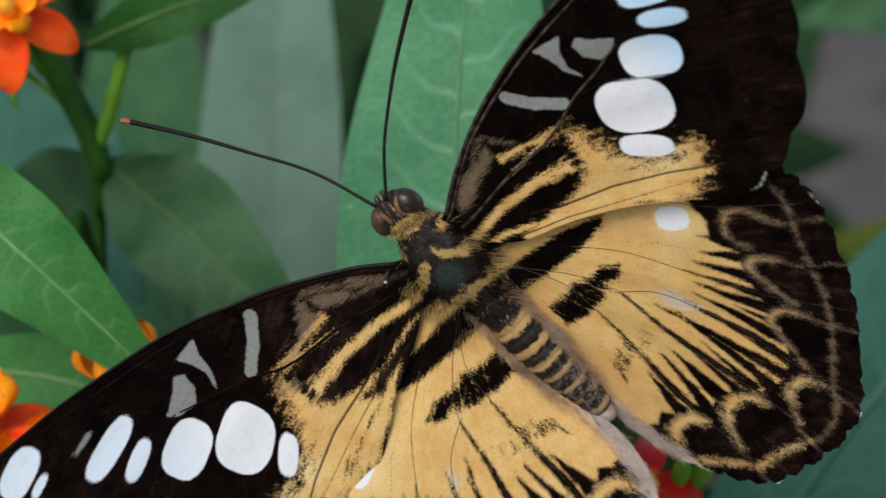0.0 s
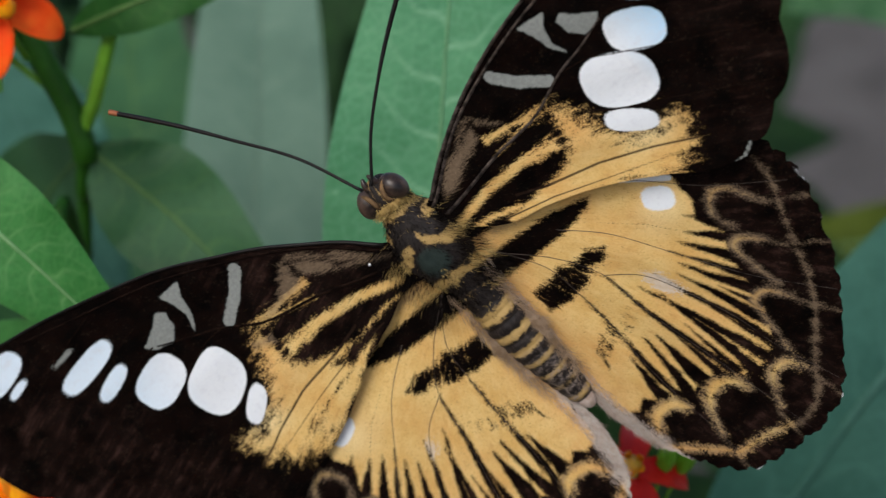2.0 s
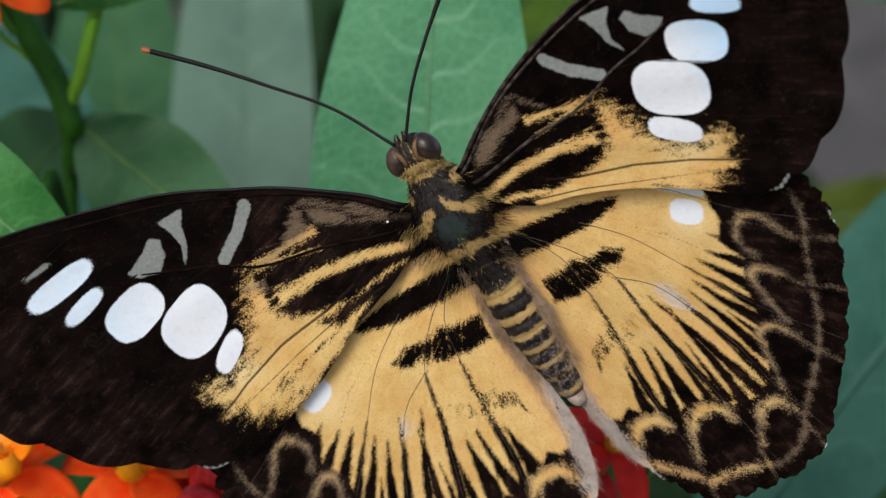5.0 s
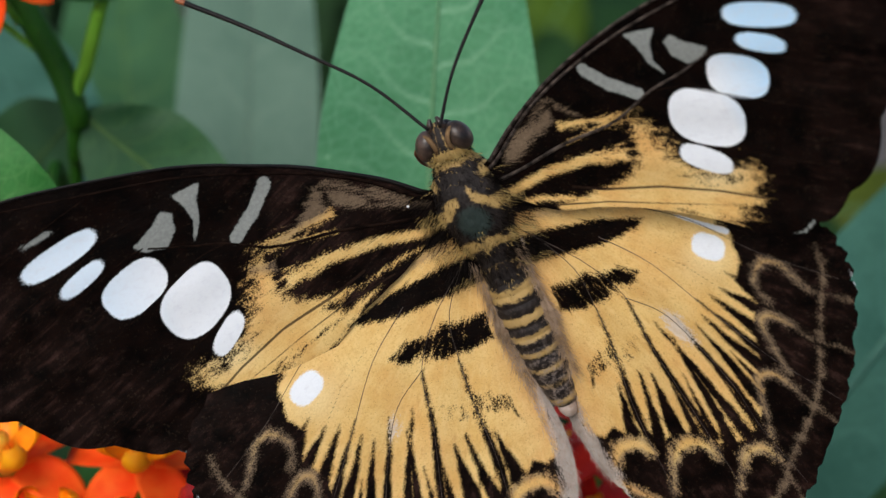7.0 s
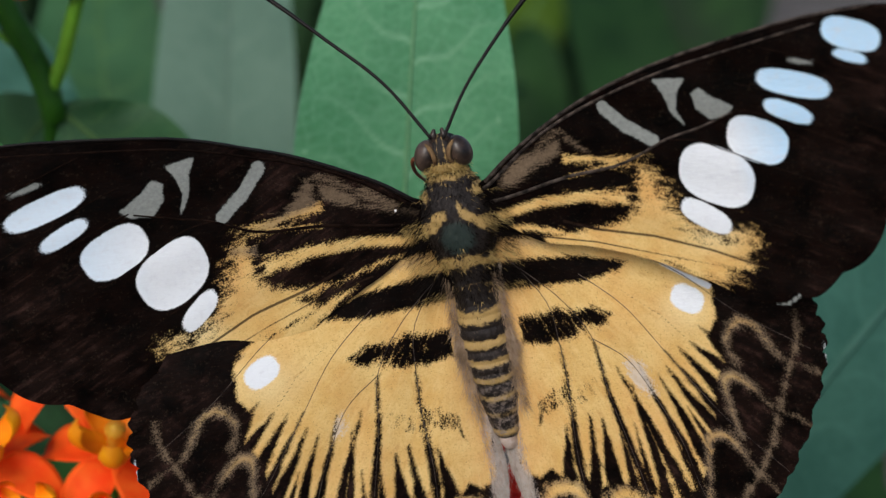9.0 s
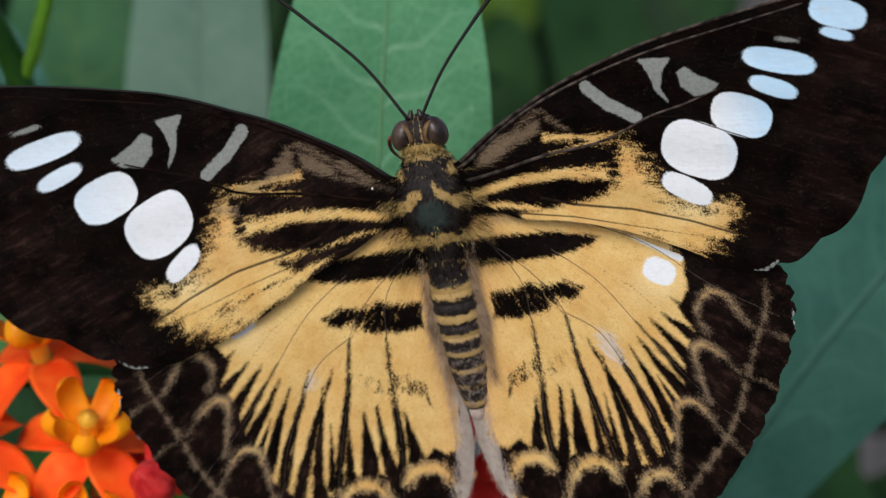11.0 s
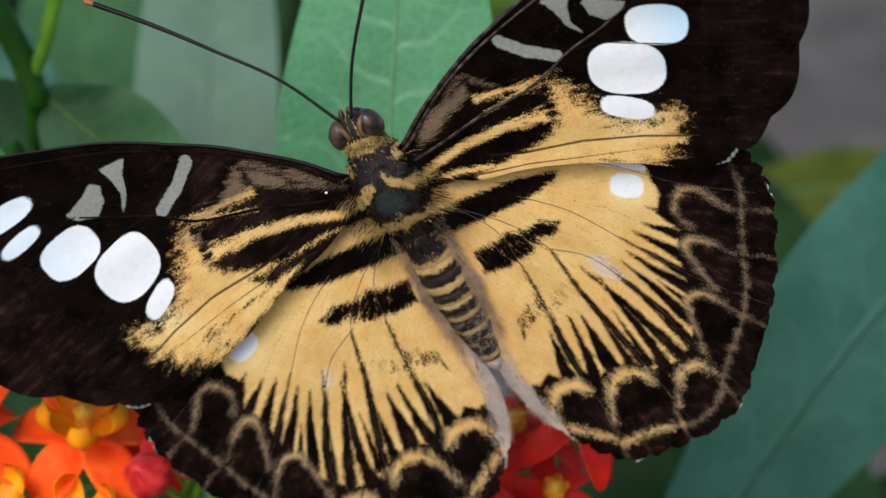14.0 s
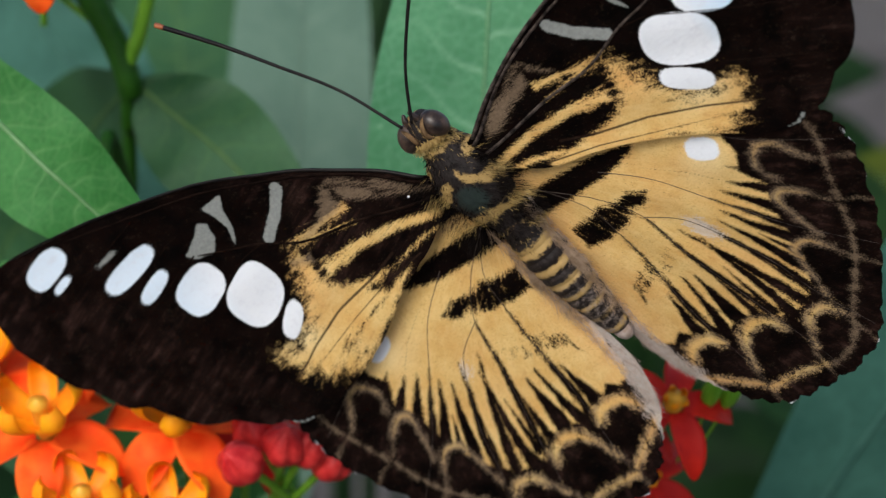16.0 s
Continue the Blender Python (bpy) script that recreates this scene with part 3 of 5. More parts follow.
def wing(name, side, kind, parent, label):
    """One wing: a thin cambered sheet with raised veins, hinged at its own origin."""
    fore = kind == "fore"
    x, y, closed = fore_grid(300, 170, side) if fore else hind_grid(520, 100)
    marks = (fore_marks if fore else hind_marks)(x, y, side)
    fit = WING_SET[side, kind]

    def settle(a, b):
        """The wing as it has grown on this side."""
        if side < 0 and fore:
            a = a + np.interp(a, [0, 18, 24, 28.7, 34, 39.3, 46.5, 55], [0, 0.2, -0.6, -1.2, -0.6, 0.7, 3.2, 5.0])
        if side < 0 and not fore:
            a = a + np.interp(a, [-4.5, 2], [1, 0]) * np.interp(-b, [8, 14, 22, 28, 33, 36], [0, 1.3, 2.2, 1.3, 0.6, 0])
        return fit[0] * a + fit[1] * b + fit[2] + fit[3] * a * b, fit[4] * a + fit[5] * b + fit[6] + fit[7] * a * b

    X, Y = settle(x, y)

    def lift(a, b):
        if fore:
            return 0.25 * np.sin(np.clip(a, 0, 60) / 56 * np.pi) + 0.10 * np.sin(b * 0.9 + a * 0.25)
        fold = -np.clip(0.4 - a, 0, 6) ** 1.5 * 0.10
        return fold + 0.10 * np.sin(np.hypot(a, b) * 0.05 + np.arctan2(a + 4, -b + 6) * 26) * np.clip(-b / 20, 0, 1) - 0.25 * np.clip((np.hypot(a, b) - 25) / 15, 0, 1) - 1.5 * np.clip((b + 12) / 9, 0, 1) ** 1.5 * np.clip((a - 5) / 10, 0, 1)

    z = lift(x, y)
    pts = np.stack([side * X, Y, z], -1) / 1000
    me = grid_mesh(name, pts, closed)
    if side < 0:
        me.flip_normals()
    for key, val in marks.items():
        me.attributes.new(key, "FLOAT", "POINT").data.foreach_set("value", val.astype(np.float32).ravel())
    r, th = np.hypot(x + 2, y - 1), np.arctan2(y - 1, x + 2)
    fibre = np.stack([r * 0.22, th * 16, 0 * r], -1) / 1000
    me.attributes.new("fibre", "FLOAT_VECTOR", "POINT").data.foreach_set("vector", fibre.astype(np.float32).ravel())
    ray = fibre * 1000
    if fore:
        ray = np.stack([(0.91 * x - 0.41 * y) * 0.08, (0.41 * x + 0.91 * y) * 0.5, 0 * x], -1)
    me.attributes.new("ray", "FLOAT_VECTOR", "POINT").data.foreach_set("vector", (ray / 1000).astype(np.float32).ravel())
    ob = part_mesh(name, me, WING, parent, label)

    def vein(path, w0, w1, mat=VEIN, n=26):
        c = spline(path, n)
        c = np.stack(settle(c[:, 0], c[:, 1]), -1)
        raw = spline(path, n)
        p = np.stack([side * c[:, 0], c[:, 1], lift(raw[:, 0], raw[:, 1]) - 0.02], -1) / 1000
        part_mesh("vein", tube_mesh("vein", p, [w0 / 1000, w1 / 1000], n, 6), mat, ob)

    if fore:
        # front veins paler on the right, the reflection along that edge put into colour
        vein([(0.5, -0.2), (2.6, 1.0), (8.3, 4.8), (14.3, 7.5), (22.9, 10.2), (33, 12.2), (43, 13.9)], 0.24, 0.10, VEIN_PALE if side > 0 else VEIN)
        vein([(1, 0.6), (6, 4.0), (14.5, 8.3), (25, 11.7), (39.4, 14.4), (49, 15.1)], 0.26, 0.13, CHITIN if side < 0 else VEIN_PALE)
        vein([(1.0, -1.8), (4.3, -1.2), (11.0, 0.3), (17.9, 1.2), (23.7, 3.4), (28, 4.4), (32, 5.7)], 0.24, 0.10, VEIN_PALE if side > 0 else VEIN)
        for path in ([(32.4, 5.9), (34, 5.6), (36, 4.8), (40, 3.0), (48.6, -0.8)], [(23.7, 3.4), (27.4, 3.0), (30.6, 1.6), (38, -1.7), (47.0, -5.6)], [(21, 2.2), (24.0, -2.2), (30.4, -5.1), (38.4, -8.7), (42, -10.4)],
                     [(33, 8.6), (34.4, 8.2), (36, 7.6), (40, 5.8), (50, 1.3)], [(36, 12.3), (40, 10.9), (46, 8.2), (51, 5.9)]):
            vein(path, 0.09, 0.05, VEIN)
    else:
        for path in ([(0.5, -4), (6.0, -8.6), (9.5, -13.7), (10.3, -19.5), (12.2, -28), (14.1, -36.8), (15.2, -42.2)], [(9.5, -13.7), (13.2, -16.2), (15.6, -20.2), (18.1, -26), (19.5, -31.6), (22.4, -38.6)],
                     [(1.5, -4.6), (4.8, -9.4), (5.4, -14.3), (5.5, -19.5), (5.2, -27.2), (5.9, -37.2), (5.8, -42.4)], [(9, -6.4), (14, -10.4), (17.8, -15.4), (20.6, -19.2), (24, -23.6), (30, -29.6)],
                     [(12, -3.4), (20, -6.6), (27, -11.6), (34.6, -16)]):
            vein(path, 0.06, 0.035, VEIN_PALE)
        rng = np.random.default_rng(21)
        b = -4 - 31 * rng.random(1500)
        a = np.interp(-b, [0, 4, 10, 16, 22, 28, 33, 36, 39], [-1.4, -2.4, -2.8, -3.4, -4.0, -3.9, -2.6, -1.0, 1.4]) + 2.6 * rng.random(1500) ** 1.4
        A, B = settle(a, b)
        roots = np.stack([side * A, B, lift(a, b) + 0.05], -1) / 1000
        ways = np.stack([side * 0.22 * rng.normal(size=1500) - side * 0.1, np.full(1500, -1.0), 0.12 + 0.10 * rng.normal(size=1500)], -1)
        part_mesh("margin_fur", fur_mesh("margin_fur", roots, ways, 0.0015, 0.000022, rng), FUR_PALE, ob, "pale pinkish hairs along the inner margin")
    return ob


def lathe(profile, n_long, n_round, flat=0.85, bend=None):
    """A body of rotation along y from (y, radius) pairs, in millimetres; flat squashes it in z."""
    p = spline(profile, n_long)
    a = np.linspace(0, 2 * np.pi, n_round, endpoint=False)
    pts = np.stack([p[:, 1:2] * np.cos(a), np.repeat(p[:, :1], n_round, 1), p[:, 1:2] * np.sin(a) * flat], -1)
    return pts


def fur_mesh(name, roots, ways, length, width, rng):
    """Many fine tapering hairs as one mesh."""
    verts, faces = [], []
    for r, w in zip(roots, ways):
        l = length * rng.uniform(0.55, 1.2)
        w = np.array(w, dtype=float)
        w /= np.linalg.norm(w) + 1e-9
        s = np.cross(w, rng.normal(size=3))
        s *= width / (np.linalg.norm(s) + 1e-9)
        k = len(verts)
        sag = np.array([0, 0, -0.12 * l])
        verts += [tuple(r - s), tuple(r + s), tuple(r + w * l * 0.55 + s * 0.7 + sag * 0.3), tuple(r + w * l * 0.55 - s * 0.7 + sag * 0.3), tuple(r + w * l + sag)]
        faces += [(k, k + 1, k + 2, k + 3), (k + 3, k + 2, k + 4)]
    me = bpy.data.meshes.new(name)
    me.from_pydata(verts, [], faces)
    return me


def body_material(name, bands):
    m = Nodes(name, 0.6, 0.3)
    rag = m.math("SUBTRACT", m.noise(1500, 3.0, 0.7), 0.5)
    gold = m.ramp(m.math("ADD", m.attr("gold"), m.math("MULTIPLY", rag, 1.1)), -0.1, 0.25)
    c = m.mix(gold, m.mix(m.noise(700), (0.004, 0.0028, 0.0026), (0.018, 0.012, 0.010)), m.mix(m.noise(900), (0.30, 0.19, 0.06), (0.50, 0.34, 0.13)))
    c = m.mix(m.ramp(m.noise(3800, 2.0, 0.7), 0.64, 0.76, 0.0, 0.4), c, (0.28, 0.21, 0.14))
    grey = m.math("MULTIPLY", m.attr("grey"), m.ramp(m.noise(1500, 3.0, 0.7), 0.42, 0.66))
    c = m.mix(grey, c, m.mix(m.noise(3000), (0.06, 0.038, 0.030), (0.30, 0.25, 0.22)))
    c = m.mix(m.ramp(m.math("ADD", m.attr("green"), m.math("MULTIPLY", rag, 0.7)), 0.5, 0.8), c, m.mix(m.noise(900), (0.006, 0.012, 0.011), (0.030, 0.046, 0.040)))
    m.color(c)
    m.bump(m.noise(2600, 3.0, 0.7, (1.0, 0.3, 1.0)), 0.0003, 0.8)
    return m.mat


THORAX = body_material("thorax_fur", False)
ABDOMEN = body_material("abdomen_scales", True)


def golden_zone(x, y):
    """Where the thorax is golden: collar, a roof-shaped band, bars behind."""
    ax = np.abs(x)
    wobble = 0.25 * np.sin(2.3 * x + 1.1 * y) + 0.2 * np.sin(3.7 * y - 1.9 * x)
    return many(0.42 - np.abs(y - 6.1 + 0.1 * ax + 0.3 * wobble) * 0.85, np.minimum(0.62 - np.abs(y - 2.9 + 0.72 * ax + wobble) * 0.6, (ax - 0.5) * 0.9), np.minimum(0.7 - np.hypot((ax - 3.0) / 1.1, (y - 4.2) / 1.3), 0.4),
                np.minimum(0.62 - np.abs(y + 3.4 + 0.2 * ax + wobble) * 0.62, 0.25 + 0.2 * ax), 0.14 - np.abs(y + 6.4 + 0.15 * ax) * 0.9, 0.42 - np.abs(y + 9.3) * 0.6)


def build_butterfly():
    rng = np.random.default_rng(4)
    root = tagged(new("butterfly"), "dark brown and golden butterfly with white spots on red flowers", "butterfly")
    wings = [wing("right_forewing", 1, "fore", root, "dark brown forewing with a row of white spots"),
             wing("left_forewing", -1, "fore", root, "dark brown forewing with a row of white spots"),
             wing("right_hindwing", 1, "hind", root, "golden hindwing with black rays and a scalloped dark margin"),
             wing("left_hindwing", -1, "hind", root, "golden hindwing with black rays and a scalloped dark margin")]
    # thorax
    t = lathe([(-11.2, 0.5), (-10.4, 1.7), (-8.6, 2.0), (-5.8, 2.3), (-3.5, 3.2), (-1, 4.0), (1.5, 4.2), (3.8, 3.5), (5.4, 2.6), (6.6, 1.9), (7.2, 0.5)], 80, 56, 0.85)
    rough = np.array([noise.noise(Vector(v) * 1.1) for v in t.reshape(-1, 3)]).reshape(t.shape[:2])
    nrm = t.copy()
    nrm[..., 1] = 0
    t = t + 0.22 * rough[..., None] * nrm / (np.linalg.norm(nrm, axis=-1, keepdims=True) + 1e-6)
    x, y = t[..., 0], t[..., 1]
    gold = golden_zone(x, y) - 0.12
    t[..., 2] -= 1.0
    me = grid_mesh("thorax", t / 1000, True)
    me.attributes.new("gold", "FLOAT", "POINT").data.foreach_set("value", gold.astype(np.float32).ravel())
    green = 1.40 - np.hypot(x / 2.5, (y + 0.6) / 2.5)
    me.attributes.new("green", "FLOAT", "POINT").data.foreach_set("value", green.astype(np.float32).ravel())
    thorax = part_mesh("thorax", me, THORAX, root, "black thorax with golden fur bands")
    upper = t.reshape(-1, 3)[(t[..., 2] > -1.6).ravel()]
    pick = upper[rng.integers(0, len(upper), 9000)] + rng.normal(size=(9000, 3)) * 0.12
    ways = np.stack([pick[:, 0] * 0.25, -0.7 - 0.0 * pick[:, 0], 0.16 + 0 * pick[:, 0]], -1) + rng.normal(size=(9000, 3)) * 0.30
    bald = np.hypot(pick[:, 0] / 1.7, (pick[:, 1] + 0.2) / 1.6) > 0.8 + 0.2 * rng.random(9000)
    pick, ways = pick[bald], ways[bald]
    gx = golden_zone(pick[:, 0], pick[:, 1]) + rng.normal(size=len(pick)) * 0.30
    golden = gx > 0.30
    part_mesh("golden_fur", fur_mesh("golden_fur", pick[golden] / 1000, ways[golden], 0.00055, 0.000028, rng), FUR_GOLD, thorax, "golden hairs")
    part_mesh("dark_fur", fur_mesh("dark_fur", pick[~golden] / 1000, ways[~golden], 0.00055, 0.000028, rng), FUR_BLACK, thorax, "black hairs")
    for side in (1, -1):
        n = 1600
        u = rng.random(n)
        base = np.stack([side * (2.6 + 3.4 * rng.random(n)), 4.2 - 11.5 * u, 0.7 + 0.5 * rng.random(n) + 0.9 * 0.25 * rng.random(n)], -1)
        lie = np.stack([side * (0.9 + 0 * u), -0.45 - 0.5 * u, 0.05 + 0 * u], -1) + rng.normal(size=(n, 3)) * 0.16
        gilt = np.sin(base[:, 1] * 1.5 + 0.4) + rng.normal(size=n) * 0.45 > 0.55
        part_mesh("shoulder_fur", fur_mesh("shoulder_fur", base[gilt] / 1000, lie[gilt], 0.0012, 0.000018, rng), FUR_GOLD, thorax, "golden shoulder hairs")
        part_mesh("shoulder_fur", fur_mesh("shoulder_fur", base[~gilt] / 1000, lie[~gilt], 0.0012, 0.000018, rng), FUR_BLACK, thorax, "dark shoulder hairs")
    # abdomen: rings from waist to tip
    ys = np.linspace(-7.6, -26.4, 200)
    rad = np.interp(ys, [-26.4, -26.0, -24.8, -20.6, -16.4, -12, -9, -7.6], [0.4, 0.9, 1.5, 2.2, 2.7, 2.8, 2.5, 2.2])
    ring = (-ys - 7.6) / 1.38
    rad = rad * (1 + 0.055 * np.abs(np.sin(np.pi * ring)))
    a = np.linspace(0, 2 * np.pi, 40, endpoint=False)
    pts = np.stack([rad[:, None] * np.cos(a), np.repeat(ys[:, None], 40, 1), rad[:, None] * np.sin(a) * 0.95 - 1.6 + 0 * ys[:, None]], -1)
    pts[..., 2] -= (np.clip(-ys - 8, 0, 20) * 0.05)[:, None]
    bands = ((-7.4, 0.6, 0.4), (-10.4, 0.85, 0.60), (-13.6, 0.60, 0.55), (-15.9, 0.50, 0.48), (-18.1, 0.42, 0.38), (-20.3, 0.36, 0.22), (-22.4, 0.3, 0.12), (-24.8, 0.50, 0.45))
    sag = 0.35 * np.cos(a)[None] ** 2
    gold = np.maximum.reduce([h - np.abs(ys[:, None] - y0 - sag) / w * h for y0, w, h in bands])
    grey = np.repeat(np.interp(ys, [-26.4, -20, -15, -11], [1.0, 0.65, 0.18, 0.0])[:, None], 40, 1)
    me = grid_mesh("abdomen", pts / 1000, True)
    me.attributes.new("gold", "FLOAT", "POINT").data.foreach_set("value", gold.astype(np.float32).ravel())
    me.attributes.new("grey", "FLOAT", "POINT").data.foreach_set("value", grey.astype(np.float32).ravel())
    abdomen = part_mesh("abdomen", me, ABDOMEN, root, "dark abdomen ringed with narrow gold bands")
    part_mesh("abdomen_tip", grid_mesh("abdomen_tip", (lathe([(-27.2, 0.25), (-26.9, 0.7), (-26.2, 1.05), (-25.4, 1.15)], 12, 20, 0.9) - np.array([0, 0, 2.4])) / 1000, True), FUR_PALE, abdomen, "pale tufted tip")
    # pale fringe of hairs along both sides of the abdomen
    for side in (1, -1):
        yy = rng.uniform(-1, 1, 1700) ** 3 * 8 - 13.5
        rr = np.stack([side * (2.0 + 1.3 * rng.random(1700)), yy, -1.0 + 0.7 * rng.random(1700)], -1)
        ww = np.stack([side * 0.15 + 0.35 * rng.normal(size=1700), np.full(1700, -1.0), 0.10 + 0.15 * rng.normal(size=1700)], -1)
        part_mesh("side_fringe", fur_mesh("side_fringe", rr / 1000, ww, 0.0022, 0.00002, rng), FUR_TAN, abdomen, "pale side hairs")
    # head with eyes, palps, feelers
    feelers = []
    h = lathe([(6.2, 0.8), (6.7, 2.1), (7.8, 2.3), (8.8, 2.2), (9.7, 1.8), (10.4, 1.3), (10.7, 0.2)], 30, 32, 0.8) - np.array([0, 0, 0.6])
    gold = np.full(h.shape[:2], -0.5) + 0.85 * (h[..., 1] < 7.6) + 0.6 * (np.abs(np.abs(h[..., 0]) - 0.35) < 0.22)
    me = grid_mesh("head", h / 1000, True)
    me.attributes.new("gold", "FLOAT", "POINT").data.foreach_set("value", gold.astype(np.float32).ravel())
    head = part_mesh("head", me, THORAX, root, "dark head with brown eyes")
    for side in (1, -1):
        bm = bmesh.new()
        bmesh.ops.create_uvsphere(bm, u_segments=32, v_segments=20, radius=0.00150)
        bmesh.ops.transform(bm, matrix=pose(side * 0.00192, 0.0086, 0.0000, 0, 0, side * 20) @ Matrix.Diagonal((0.86, 1.2, 0.95, 1)), verts=bm.verts)
        eye = part("eye", bm, EYE, head, "glossy grey-brown compound eye")
        lid = [(side * 0.0011, 0.0073, 0.0007), (side * 0.0008, 0.0084, 0.0013), (side * 0.0012, 0.0096, 0.0010), (side * 0.0019, 0.0101, 0.0004)]
        part_mesh("eye_rim", tube_mesh("eye_rim", lid, [0.0002, 0.0003, 0.00028, 0.00015], 16, 6), RIM, eye, "tan rim of the eye")
        palp = [(side * 0.0007, 0.0100, 0.0001), (side * 0.0006, 0.0107, 0.0003), (side * 0.0004, 0.0114, 0.0001)]
        part_mesh("palp", tube_mesh("palp", palp, [0.00045, 0.0004, 0.00018], 12, 8), EYE, head)
        if side > 0:
            c = [(0.7, 10.5, 1.7), (3.9, 15.1, -0.1), (7.7, 19.1, -2.1), (11.6, 22.6, -4.0), (18.6, 28.0, -6.0)]
        else:
            c = [(-0.5, 10.7, 1.8), (-4.7, 17.4, -0.1), (-10.2, 23.0, -2.1), (-15.6, 28.2, -4.0), (-21.8, 33.6, -6.0)]
        c = np.array(c) / 1000
        feeler = part_mesh("antenna", tube_mesh("antenna", c, [0.00019, 0.00018, 0.00020, 0.00026, 0.00031], 60, 8), CHITIN, head, "thin black clubbed antenna")
        feelers.append((feeler, Vector(c[0])))
        e = spline(c, 60)[-3:]
        part_mesh("antenna_tip", tube_mesh("antenna_tip", e, [0.00031, 0.00033, 0.00032], 6, 8), TIP, feeler, "rust-red tip")
    pick = h.reshape(-1, 3)[(h[..., 2] > -0.8).ravel() & (h[..., 1] < 8.0).ravel()]
    pick = pick[rng.integers(0, len(pick), 500)]
    part_mesh("collar_fur", fur_mesh("collar_fur", pick / 1000, np.stack([pick[:, 0] * 0.3, np.full(500, -0.5), np.full(500, 0.5)], -1) + rng.normal(size=(500, 3)) * 0.3, 0.0010, 0.00004, rng), FUR_GOLD, head, "golden collar hairs")
    # legs and tongue that reach down into the flowers
    for side, y0, y1 in ((-1, 1.0, -1.0), (1, 1.0, -1.2), (-1, -2, -6), (1, -2, -6.2)):
        c = np.array([(side * 1.6, y0, -3.4), (side * 3.4, (y0 + y1) / 2 + 0.5, -5.0), (side * 3.6, y1, -8.5), (side * 3.8, y1 - 0.6, -14.5)]) / 1000
        part_mesh("leg", tube_mesh("leg", c, [0.00042, 0.00036, 0.00026, 0.00018], 22, 8), LEG, root, "thin rust-brown leg")
    c = np.array([(-1.9, 7.4, -1.8), (-3.4, 8.0, -2.2), (-4.2, 7.5, -3.0), (-4.5, 5.8, -5.0), (-4.6, 3.4, -10.0)]) / 1000
    part_mesh("leg", tube_mesh("leg", c, [0.0003, 0.00028, 0.00022, 0.00016], 26, 8), LEG, root, "thin rust-brown leg")
    bm = bmesh.new()
    bmesh.ops.create_icosphere(bm, subdivisions=2, radius=0.00015)
    bmesh.ops.translate(bm, verts=bm.verts, vec=(-0.0062, 0.0035, 0.0017))
    part("shoulder_dot", bm, SHOULDER, root, "tiny white dot at the wing joint")
    cheek = np.array([(-2.7, 8.4, -0.4), (-2.9, 7.8, -0.6), (-2.6, 7.2, -0.6)]) / 1000
    part_mesh("cheek", tube_mesh("cheek", cheek, [0.00016, 0.00026, 0.00016], 10, 8), SHOULDER, head, "white rim below the eye")
    return root, wings, feelers


butterfly, (right_forewing, left_forewing, right_hindwing, left_hindwing), (right_antenna, left_antenna) = build_butterfly()

# ---------------------------------------------------------------- plants
LEAF_NEAR = leaf_material("leaf_green", (0.022, 0.125, 0.024), (0.050, 0.200, 0.050), (0.13, 0.29, 0.10), 0.40)
LEAF_BLUE = leaf_material("leaf_blue_green", (0.046, 0.175, 0.078), (0.082, 0.245, 0.120), (0.22, 0.42, 0.26), 0.45)
# darker teal version of the blue-green leaf, with its shade put into the colour
LEAF_SHADE = leaf_material("leaf_teal_shaded", (0.024, 0.088, 0.065), (0.048, 0.142, 0.107), (0.062, 0.165, 0.125), 0.5)
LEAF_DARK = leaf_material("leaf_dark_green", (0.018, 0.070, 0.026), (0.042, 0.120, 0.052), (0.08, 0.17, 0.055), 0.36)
LEAF_PALE = leaf_material("leaf_dusty_green", (0.078, 0.150, 0.108), (0.120, 0.205, 0.152), (0.15, 0.24, 0.18), 0.5)
# far leaves coloured very dark, to stand for the shade inside the thicket
LEAF_FAR = leaf_material("leaf_far_shaded", (0.006, 0.024, 0.007), (0.018, 0.056, 0.014), (0.03, 0.07, 0.02), 0.45)
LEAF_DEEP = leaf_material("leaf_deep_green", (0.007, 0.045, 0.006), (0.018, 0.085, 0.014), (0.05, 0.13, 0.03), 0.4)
LEAF_OLIVE = leaf_material("leaf_olive", (0.040, 0.062, 0.006), (0.075, 0.105, 0.012), (0.08, 0.11, 0.02), 0.5)
LEAF_LIME = leaf_material("leaf_lime", (0.036, 0.082, 0.006), (0.066, 0.125, 0.012), (0.07, 0.13, 0.02), 0.5)
# midrib darkened to go with the shade in the teal blades
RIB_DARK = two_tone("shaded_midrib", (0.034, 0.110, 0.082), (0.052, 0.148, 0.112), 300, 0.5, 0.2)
RIB_DUST = two_tone("dusty_midrib", (0.095, 0.170, 0.125), (0.13, 0.215, 0.16), 300, 0.5, 0.2)
RIB_SOFT = two_tone("soft_midrib", (0.085, 0.210, 0.095), (0.12, 0.27, 0.13), 300, 0.5, 0.2)
RIB_GREEN = two_tone("green_midrib", (0.060, 0.135, 0.035), (0.095, 0.180, 0.055), 300, 0.5, 0.2)
RIB = two_tone("midrib", (0.11, 0.25, 0.09), (0.17, 0.33, 0.14), 300, 0.45)
STEM = two_tone("stem_green", (0.009, 0.058, 0.003), (0.022, 0.098, 0.006), 120, 0.5, 0.2, 0.0001, None, 900)
STEM_LIGHT = two_tone("young_stem_green", (0.11, 0.30, 0.015), (0.17, 0.40, 0.030), 120, 0.48, 0.25, 0.0001, None, 900)
PETAL = two_tone("petal_red", (0.90, 0.055, 0.006), (0.97, 0.150, 0.018), 160, 0.55, 0.08, 0.00008)
